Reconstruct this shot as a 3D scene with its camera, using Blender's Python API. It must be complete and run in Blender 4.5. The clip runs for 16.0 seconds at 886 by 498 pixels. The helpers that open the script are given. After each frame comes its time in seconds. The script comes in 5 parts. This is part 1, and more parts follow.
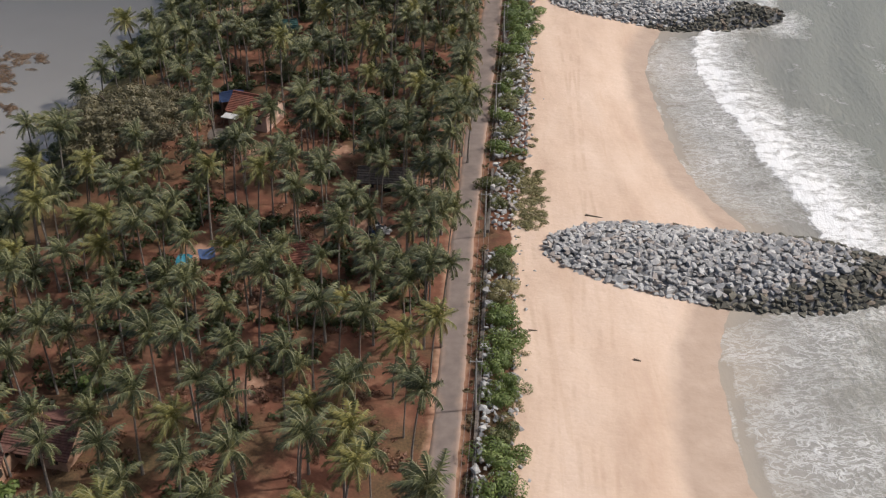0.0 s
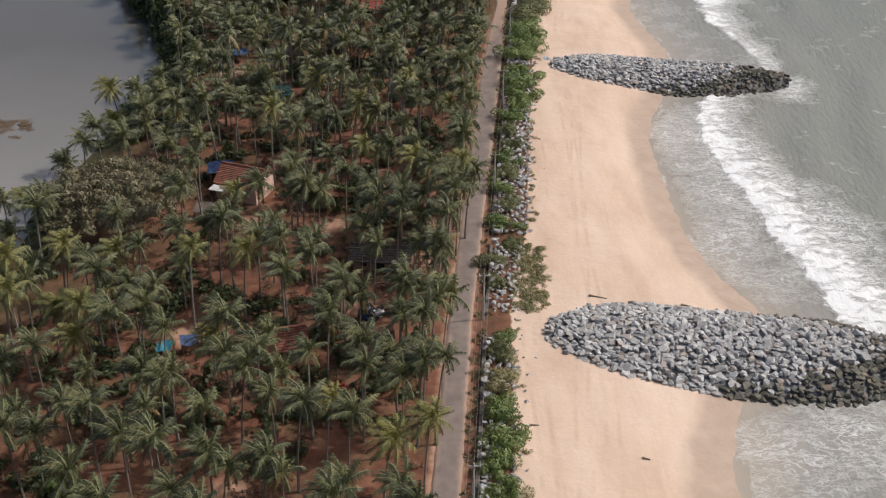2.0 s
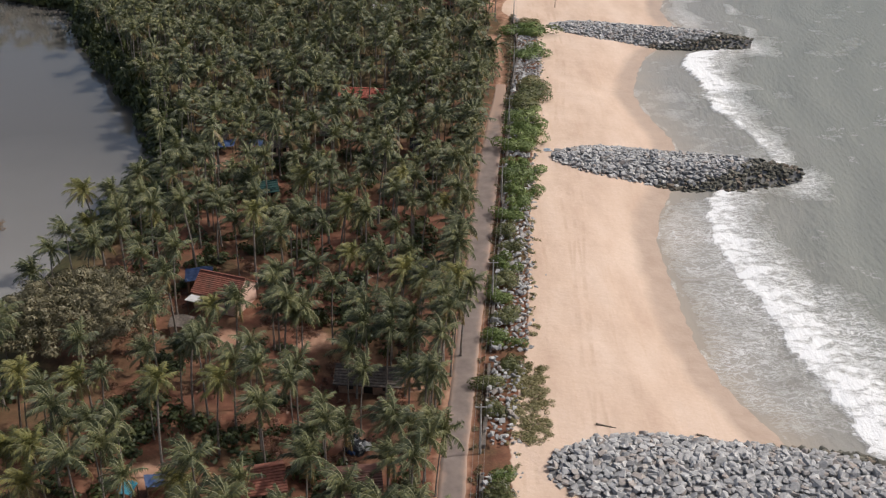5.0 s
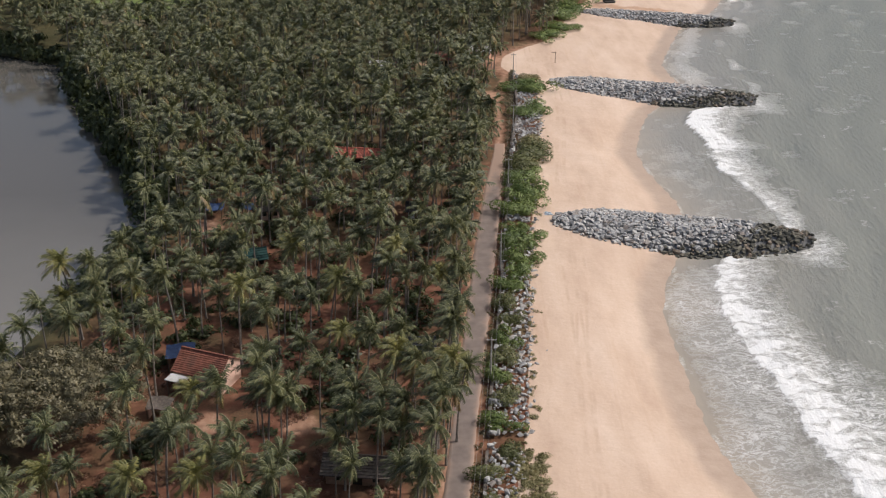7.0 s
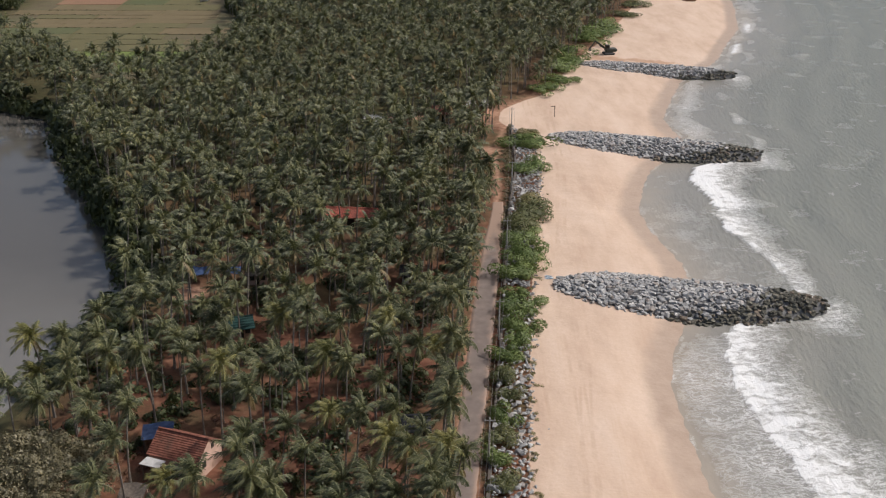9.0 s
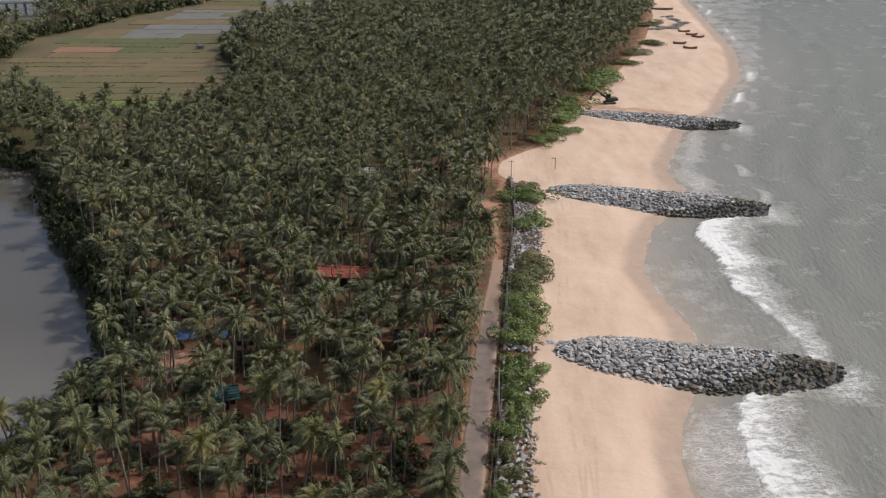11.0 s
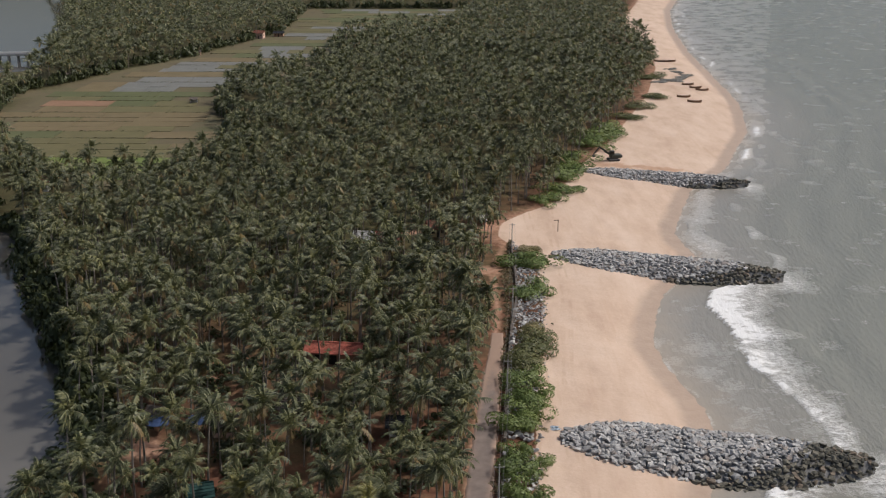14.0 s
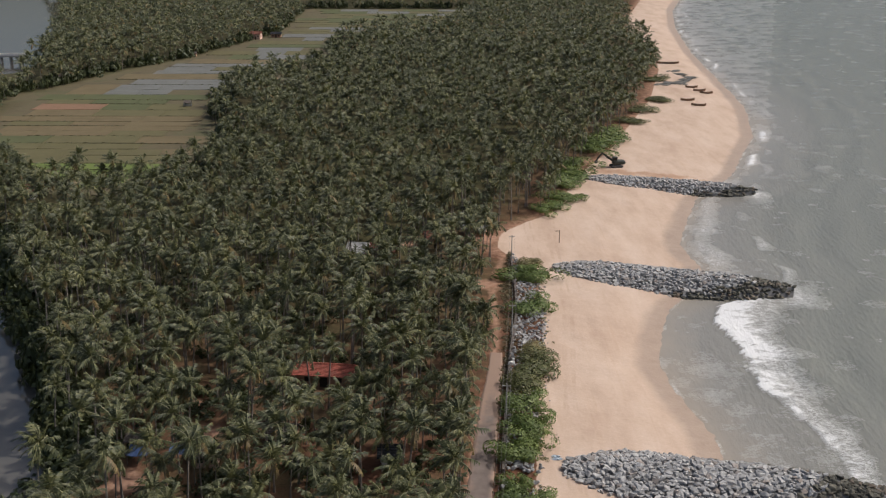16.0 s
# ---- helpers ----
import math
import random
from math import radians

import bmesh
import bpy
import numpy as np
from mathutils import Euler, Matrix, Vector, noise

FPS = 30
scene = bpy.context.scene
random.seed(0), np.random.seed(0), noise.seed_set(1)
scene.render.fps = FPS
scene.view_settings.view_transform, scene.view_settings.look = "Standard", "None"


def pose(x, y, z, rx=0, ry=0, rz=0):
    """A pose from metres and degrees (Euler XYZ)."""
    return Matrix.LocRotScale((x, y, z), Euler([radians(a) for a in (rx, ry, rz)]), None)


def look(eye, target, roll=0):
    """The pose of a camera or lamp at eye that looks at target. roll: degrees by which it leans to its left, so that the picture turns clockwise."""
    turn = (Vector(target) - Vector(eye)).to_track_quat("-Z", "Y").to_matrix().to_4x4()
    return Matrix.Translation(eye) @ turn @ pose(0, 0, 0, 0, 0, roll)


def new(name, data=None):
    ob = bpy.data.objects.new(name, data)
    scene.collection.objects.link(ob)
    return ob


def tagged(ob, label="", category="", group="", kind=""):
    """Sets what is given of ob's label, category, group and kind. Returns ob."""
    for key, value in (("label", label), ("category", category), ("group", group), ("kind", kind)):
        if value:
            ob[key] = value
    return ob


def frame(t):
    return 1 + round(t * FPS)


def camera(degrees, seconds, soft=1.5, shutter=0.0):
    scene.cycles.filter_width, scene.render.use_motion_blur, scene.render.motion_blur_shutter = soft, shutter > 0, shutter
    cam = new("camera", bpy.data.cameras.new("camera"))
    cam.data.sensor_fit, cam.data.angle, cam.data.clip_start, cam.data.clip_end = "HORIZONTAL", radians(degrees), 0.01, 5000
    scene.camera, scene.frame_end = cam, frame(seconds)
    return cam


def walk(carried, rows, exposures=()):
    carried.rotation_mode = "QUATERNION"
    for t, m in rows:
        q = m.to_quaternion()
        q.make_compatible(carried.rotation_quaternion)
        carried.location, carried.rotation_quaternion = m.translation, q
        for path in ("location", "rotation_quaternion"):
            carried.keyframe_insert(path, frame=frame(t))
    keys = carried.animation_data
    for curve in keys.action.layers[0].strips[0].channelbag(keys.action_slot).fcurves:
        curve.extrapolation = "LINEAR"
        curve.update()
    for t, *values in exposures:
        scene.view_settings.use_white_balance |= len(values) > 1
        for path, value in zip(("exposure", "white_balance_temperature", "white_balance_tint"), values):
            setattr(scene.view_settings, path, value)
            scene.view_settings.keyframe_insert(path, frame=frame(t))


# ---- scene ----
cam = camera(46.0, 16.0, soft=1.25)
# seconds, east, north, height, pitch, yaw of the drone
ROWS = [
    (0, -1.18, 0.00, 82.30, -34.05, 0.57),
    (0.5, -1.04, 2.11, 82.15, -33.37, 0.60),
    (1, -0.91, 4.38, 82.13, -32.68, 0.59),
    (1.5, -0.82, 6.69, 82.21, -32.11, 0.61),
    (2, -0.78, 9.06, 82.37, -31.53, 0.55),
    (2.5, -0.76, 11.39, 82.53, -31.01, 0.52),
    (3, -0.68, 13.72, 82.71, -30.41, 0.50),
    (3.5, -0.51, 16.06, 82.85, -29.89, 0.51),
    (4, -0.34, 18.44, 82.96, -29.29, 0.53),
    (6.5, 0.59, 30.16, 83.34, -26.39, 0.65),
    (7, 0.71, 32.54, 83.33, -25.72, 0.63),
    (7.5, 0.80, 34.90, 83.22, -25.11, 0.62),
    (8, 0.86, 37.28, 83.11, -24.45, 0.59),
    (8.5, 0.98, 39.70, 83.05, -23.88, 0.56),
    (9, 1.13, 42.14, 83.05, -23.26, 0.55),
    (11.5, 1.70, 54.01, 83.27, -20.40, 0.54),
    (12, 1.80, 56.37, 83.33, -19.81, 0.55),
    (12.5, 1.89, 58.75, 83.40, -19.28, 0.56),
    (13, 1.99, 61.17, 83.47, -18.79, 0.55),
    (13.5, 2.17, 63.59, 83.48, -18.51, 0.56),
    (14, 2.35, 66.02, 83.50, -18.46, 0.59),
    (14.5, 2.53, 68.42, 83.51, -18.47, 0.59),
    (15, 2.71, 70.87, 83.59, -18.49, 0.60),
    (15.5, 2.94, 73.32, 83.66, -18.51, 0.61),
    (16, 3.16, 75.75, 83.73, -18.53, 0.65),
]
walk(cam, [(t, pose(x, y, z, 90 + pitch, 0, yaw)) for t, x, y, z, pitch, yaw in ROWS],
     exposures=((0.0, 0.18), (4.0, 0.17), (9.0, 0.07), (12.5, -0.06), (16.0, -0.12)))

# ---------------------------------------------------------------- world and sun
SUN_ELEV, SUN_AZ = 48.0, 80.0          # degrees; azimuth clockwise from +y
world = bpy.data.worlds.new("hazy_sky")
scene.world = world
world.use_nodes = True
wn = world.node_tree.nodes
sky = wn.new("ShaderNodeTexSky")
sky.sky_type = "NISHITA"
sky.sun_disc = False
sky.sun_elevation = radians(SUN_ELEV)
sky.sun_rotation = radians(SUN_AZ)
sky.air_density, sky.dust_density, sky.ozone_density = 1.0, 5.2, 1.5
world.node_tree.links.new(sky.outputs["Color"], wn["Background"].inputs["Color"])
wn["Background"].inputs["Strength"].default_value = 0.105
sun = new("sun", bpy.data.lights.new("sun", "SUN"))
sun.data.energy = 2.5
sun.data.angle = radians(1.2)
sun.data.color = (1.0, 0.968, 0.935)
_d = Vector((math.sin(radians(SUN_AZ)) * math.cos(radians(SUN_ELEV)), math.cos(radians(SUN_AZ)) * math.cos(radians(SUN_ELEV)), math.sin(radians(SUN_ELEV))))
sun.matrix_world = look(_d * 400, (0, 0, 0))


# ---------------------------------------------------------------- materials
class Nodes:
    """A short way to write node trees."""

    def __init__(self, name, rough=0.8, spec=0.3, metal=0.0):
        self.mat = bpy.data.materials.new(name)
        self.mat.use_nodes = True
        self.t = self.mat.node_tree
        self.b = self.t.nodes["Principled BSDF"]
        self.b.inputs["Roughness"].default_value = rough
        self.b.inputs["Specular IOR Level"].default_value = spec
        self.b.inputs["Metallic"].default_value = metal
        self.pos = self.t.nodes.new("ShaderNodeNewGeometry").outputs["Position"]

    def put(self, socket, value):
        if isinstance(value, bpy.types.NodeSocket):
            self.t.links.new(value, socket)
        else:
            socket.default_value = value

    def noise(self, scale, detail=4.0, rough=0.6, vec=None, stretch=None, distort=0.0):
        n = self.t.nodes.new("ShaderNodeTexNoise")
        n.inputs["Scale"].default_value = scale
        n.inputs["Detail"].default_value = detail
        n.inputs["Roughness"].default_value = rough
        n.inputs["Distortion"].default_value = distort
        v = vec or self.pos
        if stretch:
            m = self.t.nodes.new("ShaderNodeMapping")
            m.inputs["Scale"].default_value = stretch
            self.t.links.new(v, m.inputs["Vector"])
            v = m.outputs["Vector"]
        self.t.links.new(v, n.inputs["Vector"])
        return n.outputs["Fac"]

    def voronoi(self, scale, feature="F1", vec=None, stretch=None):
        n = self.t.nodes.new("ShaderNodeTexVoronoi")
        n.feature = feature
        n.inputs["Scale"].default_value = scale
        v = vec or self.pos
        if stretch:
            m = self.t.nodes.new("ShaderNodeMapping")
            m.inputs["Scale"].default_value = stretch
            self.t.links.new(v, m.inputs["Vector"])
            v = m.outputs["Vector"]
        self.t.links.new(v, n.inputs["Vector"])
        return n.outputs["Distance"]

    def ramp(self, fac, *stops):
        r = self.t.nodes.new("ShaderNodeValToRGB")
        e = r.color_ramp.elements
        while len(e) < len(stops):
            e.new(0.5)
        for el, (p, c) in zip(e, stops):
            el.position = p
            el.color = (*c, 1) if isinstance(c, tuple) else (c, c, c, 1)
        self.t.links.new(fac, r.inputs["Fac"])
        return r.outputs["Color"]

    def mix(self, fac, a, b, mode="MIX"):
        m = self.t.nodes.new("ShaderNodeMix")
        m.data_type, m.blend_type = "RGBA", mode
        m.clamp_factor = True
        self.put(m.inputs[0], fac)
        for sock, v in ((m.inputs[6], a), (m.inputs[7], b)):
            self.put(sock, (*v, 1) if isinstance(v, tuple) else v)
        return m.outputs[2]

    def math(self, op, a, b=0.0, c=0.0):
        m = self.t.nodes.new("ShaderNodeMath")
        m.operation = op
        for s, v in zip(m.inputs, (a, b, c)):
            self.put(s, v)
        return m.outputs[0]

    def attr(self, name):
        a = self.t.nodes.new("ShaderNodeAttribute")
        a.attribute_name = name
        return a.outputs["Fac"]

    def island(self):
        return self.t.nodes.new("ShaderNodeNewGeometry").outputs["Random Per Island"]

    def random(self):
        return self.t.nodes.new("ShaderNodeObjectInfo").outputs["Random"]

    def bump(self, height, strength=0.5, distance=0.05):
        b = self.t.nodes.new("ShaderNodeBump")
        b.inputs["Strength"].default_value = strength
        b.inputs["Distance"].default_value = distance
        self.t.links.new(height, b.inputs["Height"])
        self.t.links.new(b.outputs["Normal"], self.b.inputs["Normal"])

    def done(self, colour, rough=None):
        self.put(self.b.inputs["Base Color"], (*colour, 1) if isinstance(colour, tuple) else colour)
        if rough is not None:
            self.put(self.b.inputs["Roughness"], rough)
        return self.mat


def simple(name, colour, rough=0.7, spread=0.25, scale=1.5, metal=0.0):
    n = Nodes(name, rough, 0.3, metal)
    f = n.noise(scale, 5)
    lo = tuple(c * (1 - spread) for c in colour)
    hi = tuple(min(1, c * (1 + spread)) for c in colour)
    return n.done(n.ramp(f, (0.3, lo), (0.7, hi)))


def ground_material():
    n = Nodes("ground", 0.9, 0.2)
    big, mid, fine = n.noise(0.045, 4), n.noise(0.35, 5), n.noise(3.0, 4)
    soil = n.ramp(mid, (0.3, (0.092, 0.040, 0.025)), (0.5, (0.155, 0.066, 0.041)), (0.7, (0.25, 0.122, 0.076)))
    litter = n.ramp(fine, (0.3, (0.05, 0.036, 0.022)), (0.7, (0.16, 0.095, 0.05)))
    soil = n.mix(n.ramp(n.noise(0.16, 5), (0.45, 0.0), (0.62, 0.8)), soil, litter)
    scrub = n.ramp(fine, (0.3, (0.04, 0.05, 0.02)), (0.7, (0.12, 0.12, 0.05)))
    soil = n.mix(n.ramp(big, (0.5, 0.0), (0.66, 0.35)), soil, scrub)
    # dark green for grass, and for the darkened gaps under the northern palms
    soil = n.mix(n.attr("grass"), soil, n.ramp(mid, (0.3, (0.03, 0.04, 0.015)), (0.7, (0.08, 0.085, 0.035))))
    clear = n.ramp(n.math("ADD", n.attr("bare"), n.math("MULTIPLY_ADD", n.noise(0.4, 5), 0.6, -0.3)), (0.4, 0.0), (0.7, 1.0))
    soil = n.mix(clear, soil, n.ramp(n.noise(0.8, 5), (0.3, (0.29, 0.155, 0.098)), (0.7, (0.43, 0.265, 0.18))))
    sand = n.ramp(n.noise(0.12, 6, 0.65, stretch=(1.0, 0.35, 1.0)), (0.28, (0.465, 0.332, 0.246)), (0.5, (0.58, 0.436, 0.336)), (0.72, (0.655, 0.516, 0.415)))
    sand = n.mix(n.ramp(n.noise(2.2, 5, 0.7), (0.35, 0.0), (0.75, 0.22)), sand, (0.45, 0.30, 0.20))
    wheel = n.ramp(n.noise(0.55, 3, 0.5, stretch=(1.1, 0.05, 1.0), distort=0.9), (0.6, 0.0), (0.68, 0.16))
    sand = n.mix(wheel, sand, (0.46, 0.31, 0.205))
    sep = n.t.nodes.new("ShaderNodeSeparateXYZ")
    n.t.links.new(n.pos, sep.inputs[0])
    ruts = None
    for x0, amp, freq, slope in ((3.2, 1.3, 0.085, 0.06), (9.5, 1.0, 0.05, 0.06), (12.5, 0.8, 0.07, 0.05)):
        mid_line = n.math("ADD", n.math("MULTIPLY_ADD", sep.outputs[1], slope, x0), n.math("MULTIPLY", n.math("SINE", n.math("MULTIPLY", sep.outputs[1], freq)), amp))
        off = n.math("ABSOLUTE", n.math("SUBTRACT", n.math("ABSOLUTE", n.math("SUBTRACT", sep.outputs[0], mid_line)), 0.8))
        rut = n.ramp(off, (0.1, 1.0), (0.42, 0.0))
        ruts = rut if ruts is None else n.math("MAXIMUM", ruts, rut)
    ruts = n.math("MULTIPLY", ruts, n.ramp(n.noise(0.11, 4), (0.46, 0.0), (0.6, 0.42)))
    sand = n.mix(ruts, sand, (0.44, 0.305, 0.215))
    edge = n.math("ADD", n.attr("wet"), n.math("MULTIPLY_ADD", n.noise(0.18, 4), 0.5, -0.25))
    wet = n.ramp(edge, (0.3, 0.0), (0.66, 1.0))
    sand = n.mix(wet, sand, n.ramp(mid, (0.3, (0.38, 0.28, 0.212)), (0.7, (0.45, 0.34, 0.262))))
    field = n.ramp(n.noise(0.09, 5), (0.3, (0.10, 0.082, 0.05)), (0.5, (0.13, 0.108, 0.064)), (0.7, (0.105, 0.102, 0.052)))
    sedge = n.math("ADD", n.attr("sand"), n.math("MULTIPLY_ADD", n.noise(0.5, 5), 0.5, -0.25))
    col = n.mix(n.ramp(sedge, (0.45, 0.0), (0.55, 1.0)), soil, sand)
    dug = n.math("ADD", n.attr("spoil"), n.math("MULTIPLY_ADD", n.noise(0.25, 5), 1.4, -0.7))
    col = n.mix(n.ramp(dug, (0.5, 0.0), (0.75, 0.75)), col, n.ramp(mid, (0.3, (0.32, 0.175, 0.105)), (0.7, (0.47, 0.29, 0.185))))
    col = n.mix(n.attr("field"), col, field)
    n.bump(n.math("SUBTRACT", n.math("ADD", n.noise(1.3, 6), n.math("MULTIPLY", mid, 1.5)), n.math("MULTIPLY", ruts, 0.7)), 0.28, 0.22)
    rough = n.math("MULTIPLY_ADD", wet, -0.45, 0.92)
    return n.done(col, rough)


def sea_material():
    n = Nodes("sea_water", 0.12, 0.28)
    s = n.attr("shore")
    shallow = n.math("ADD", s, n.math("MULTIPLY_ADD", n.noise(0.05, 4), 16.0, -8.0))
    water = n.ramp(n.math("DIVIDE", shallow, 80.0), (0.0, (0.36, 0.31, 0.25)), (0.10, (0.265, 0.25, 0.22)), (0.40, (0.212, 0.215, 0.186)), (1.0, (0.19, 0.198, 0.168)))
    warp = n.t.nodes.new("ShaderNodeVectorMath")
    warp.operation = "MULTIPLY_ADD"
    wn_ = n.t.nodes.new("ShaderNodeTexNoise")
    wn_.inputs["Scale"].default_value = 0.25
    wn_.inputs["Detail"].default_value = 4
    n.t.links.new(n.pos, wn_.inputs["Vector"])
    n.t.links.new(wn_.outputs["Color"], warp.inputs[0])
    warp.inputs[1].default_value = (4.0, 4.0, 0.0)
    n.t.links.new(n.pos, warp.inputs[2])
    lines = []
    for scale, stretch, thick in ((0.5, (0.5, 1.3, 1.0), 0.04), (1.0, (0.55, 1.2, 1.0), 0.05)):
        ridge = n.math("ABSOLUTE", n.math("SUBTRACT", n.noise(scale, 3, 0.55, vec=warp.outputs[0], stretch=stretch), 0.5))
        lines.append(n.ramp(ridge, (0.0, 1.0), (thick, 0.0)))
    web = n.math("MAXIMUM", lines[0], n.math("MULTIPLY", lines[1], 0.8))
    patch = n.noise(0.5, 7, 0.7, vec=warp.outputs[0], stretch=(0.6, 1.2, 1.0))
    dense = n.math("ADD", n.attr("foam"), n.math("MULTIPLY_ADD", patch, 1.5, -0.75))
    solid = n.ramp(dense, (0.62, 0.0), (0.86, 1.0))
    gate = n.ramp(n.math("ADD", n.attr("foam"), n.math("MULTIPLY_ADD", n.noise(0.09, 5), 1.2, -0.6)), (0.1, 0.0), (0.5, 0.85))
    thin = n.math("MULTIPLY", web, gate)
    milky = n.math("MULTIPLY", gate, 0.10)
    foam = n.math("MAXIMUM", n.math("MAXIMUM", solid, thin), milky)
    col = n.mix(foam, water, (0.76, 0.755, 0.74))
    ripple = n.math("ADD", n.noise(0.55, 5, 0.6, stretch=(1.6, 0.6, 1.0)), n.math("MULTIPLY", n.noise(2.4, 3), 0.3))
    n.bump(n.math("MULTIPLY_ADD", foam, 0.2, n.math("MULTIPLY", ripple, n.ramp(n.math("DIVIDE", s, 30.0), (0.0, 0.15), (0.8, 1.0)))), 0.75, 0.5)
    return n.done(col, n.math("MULTIPLY_ADD", foam, 0.6, 0.26))


def lagoon_material():
    n = Nodes("lagoon_water", 0.06, 0.4)
    sep = n.t.nodes.new("ShaderNodeSeparateXYZ")
    n.t.links.new(n.pos, sep.inputs[0])
    # Base colour darkens from south to north; depth is only this position ramp.
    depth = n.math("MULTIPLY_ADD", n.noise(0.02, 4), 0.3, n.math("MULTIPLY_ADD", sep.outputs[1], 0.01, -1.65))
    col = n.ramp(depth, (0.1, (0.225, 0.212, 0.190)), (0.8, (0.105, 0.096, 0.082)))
    n.bump(n.noise(1.2, 4), 0.06, 0.05)
    return n.done(col)


def rock_material(name, dark, light, random_source):
    n = Nodes(name, 0.85, 0.3)
    r = n.random() if random_source == "object" else n.island()
    tone = n.ramp(r, (0.0, dark), (0.55, tuple((a + b) / 2 for a, b in zip(dark, light))), (1.0, light))
    grain = n.ramp(n.noise(2.5, 6, 0.7), (0.3, 0.65), (0.7, 1.0))
    col = n.mix(1.0, tone, grain, "MULTIPLY")
    warm = n.ramp(n.math("FRACT", n.math("MULTIPLY", r, 7.3)), (0.8, 0.0), (0.95, 0.5))
    col = n.mix(warm, col, (0.26, 0.19, 0.14))
    n.bump(n.noise(5.0, 6, 0.7), 0.5, 0.08)
    return n.done(col)


def leaf_material(name, dark, mid_c, light, rand):
    n = Nodes(name, 0.5, 0.38)
    r = n.island() if rand == "island" else n.random()
    f = n.math("ADD", n.math("MULTIPLY", r, 0.45), n.math("ADD", n.math("MULTIPLY", n.noise(0.6, 3), 0.3), n.math("MULTIPLY_ADD", n.noise(0.17, 2), 0.9, -0.28)))
    col = n.ramp(f, (0.15, dark), (0.5, mid_c), (0.85, light))
    mat = n.done(col)
    thin = n.t.nodes.new("ShaderNodeBsdfTranslucent")
    n.t.links.new(n.mix(0.35, col, (0.16, 0.17, 0.03)), thin.inputs["Color"])
    both = n.t.nodes.new("ShaderNodeMixShader")
    both.inputs[0].default_value = 0.2
    n.t.links.new(n.b.outputs[0], both.inputs[1])
    n.t.links.new(thin.outputs[0], both.inputs[2])
    n.t.links.new(both.outputs[0], n.t.nodes["Material Output"].inputs["Surface"])
    return mat


M_GROUND = ground_material()
M_SEA = sea_material()
M_LAGOON = lagoon_material()
M_ROCK = rock_material("granite_boulder", (0.30, 0.295, 0.288), (0.56, 0.545, 0.525), "object")
M_ROCK_FILL = rock_material("granite_fill", (0.30, 0.295, 0.288), (0.56, 0.545, 0.525), "island")
M_ROCK_WET = rock_material("wet_granite", (0.075, 0.072, 0.058), (0.20, 0.185, 0.145), "object")
M_ROCK_WET_FILL = rock_material("wet_granite_fill", (0.075, 0.072, 0.058), (0.20, 0.185, 0.145), "island")
M_RUBBLE = simple("rubble_core", (0.17, 0.165, 0.16), 0.9, 0.4, 2.0)
M_FROND = leaf_material("coconut_frond", (0.030, 0.038, 0.021), (0.076, 0.087, 0.042), (0.195, 0.192, 0.078), "island")
M_FROND_PALE = leaf_material("yellowing_frond", (0.075, 0.080, 0.028), (0.15, 0.15, 0.05), (0.30, 0.26, 0.08), "island")
M_RIB = simple("frond_midrib", (0.27, 0.26, 0.15), 0.6, 0.2, 2.0)
M_FROND_DRY = leaf_material("dry_frond", (0.13, 0.09, 0.04), (0.20, 0.14, 0.06), (0.28, 0.21, 0.08), "island")
M_TRUNK = simple("palm_trunk", (0.20, 0.175, 0.15), 0.9, 0.35, 3.0)
M_BUSH = leaf_material("bush_leaf", (0.06, 0.09, 0.024), (0.125, 0.172, 0.047), (0.205, 0.25, 0.08), "island")
M_SCRUB = leaf_material("dry_scrub", (0.10, 0.10, 0.04), (0.19, 0.17, 0.075), (0.30, 0.25, 0.12), "island")
M_GREYTREE = leaf_material("grey_tree_leaf", (0.085, 0.077, 0.045), (0.15, 0.132, 0.075), (0.23, 0.20, 0.12), "island")
M_WOOD = simple("weathered_wood", (0.13, 0.10, 0.075), 0.85, 0.35, 4.0)


def road_material():
    n = Nodes("worn_asphalt", 0.9, 0.25)
    a = n.ramp(n.noise(0.4, 5), (0.3, (0.145, 0.117, 0.103)), (0.7, (0.225, 0.18, 0.157)))
    dust = n.math("ADD", n.attr("edge"), n.math("MULTIPLY_ADD", n.noise(0.35, 5), 1.1, -0.5))
    col = n.mix(n.ramp(dust, (0.28, 0.0), (0.85, 0.9)), a, (0.33, 0.228, 0.172))
    n.bump(n.noise(9.0, 4), 0.4, 0.03)
    return n.done(col)


M_ROAD = road_material()


# ---------------------------------------------------------------- plan of the shore (north -> east of the line)
def line(*pts):
    ys, xs = zip(*pts)
    return lambda y: np.interp(y, ys, xs)


def smooth(fn, w=5.0):
    return lambda y: sum(fn(np.asarray(y, float) + o) for o in (-w, -w / 2, 0, w / 2, w)) / 5


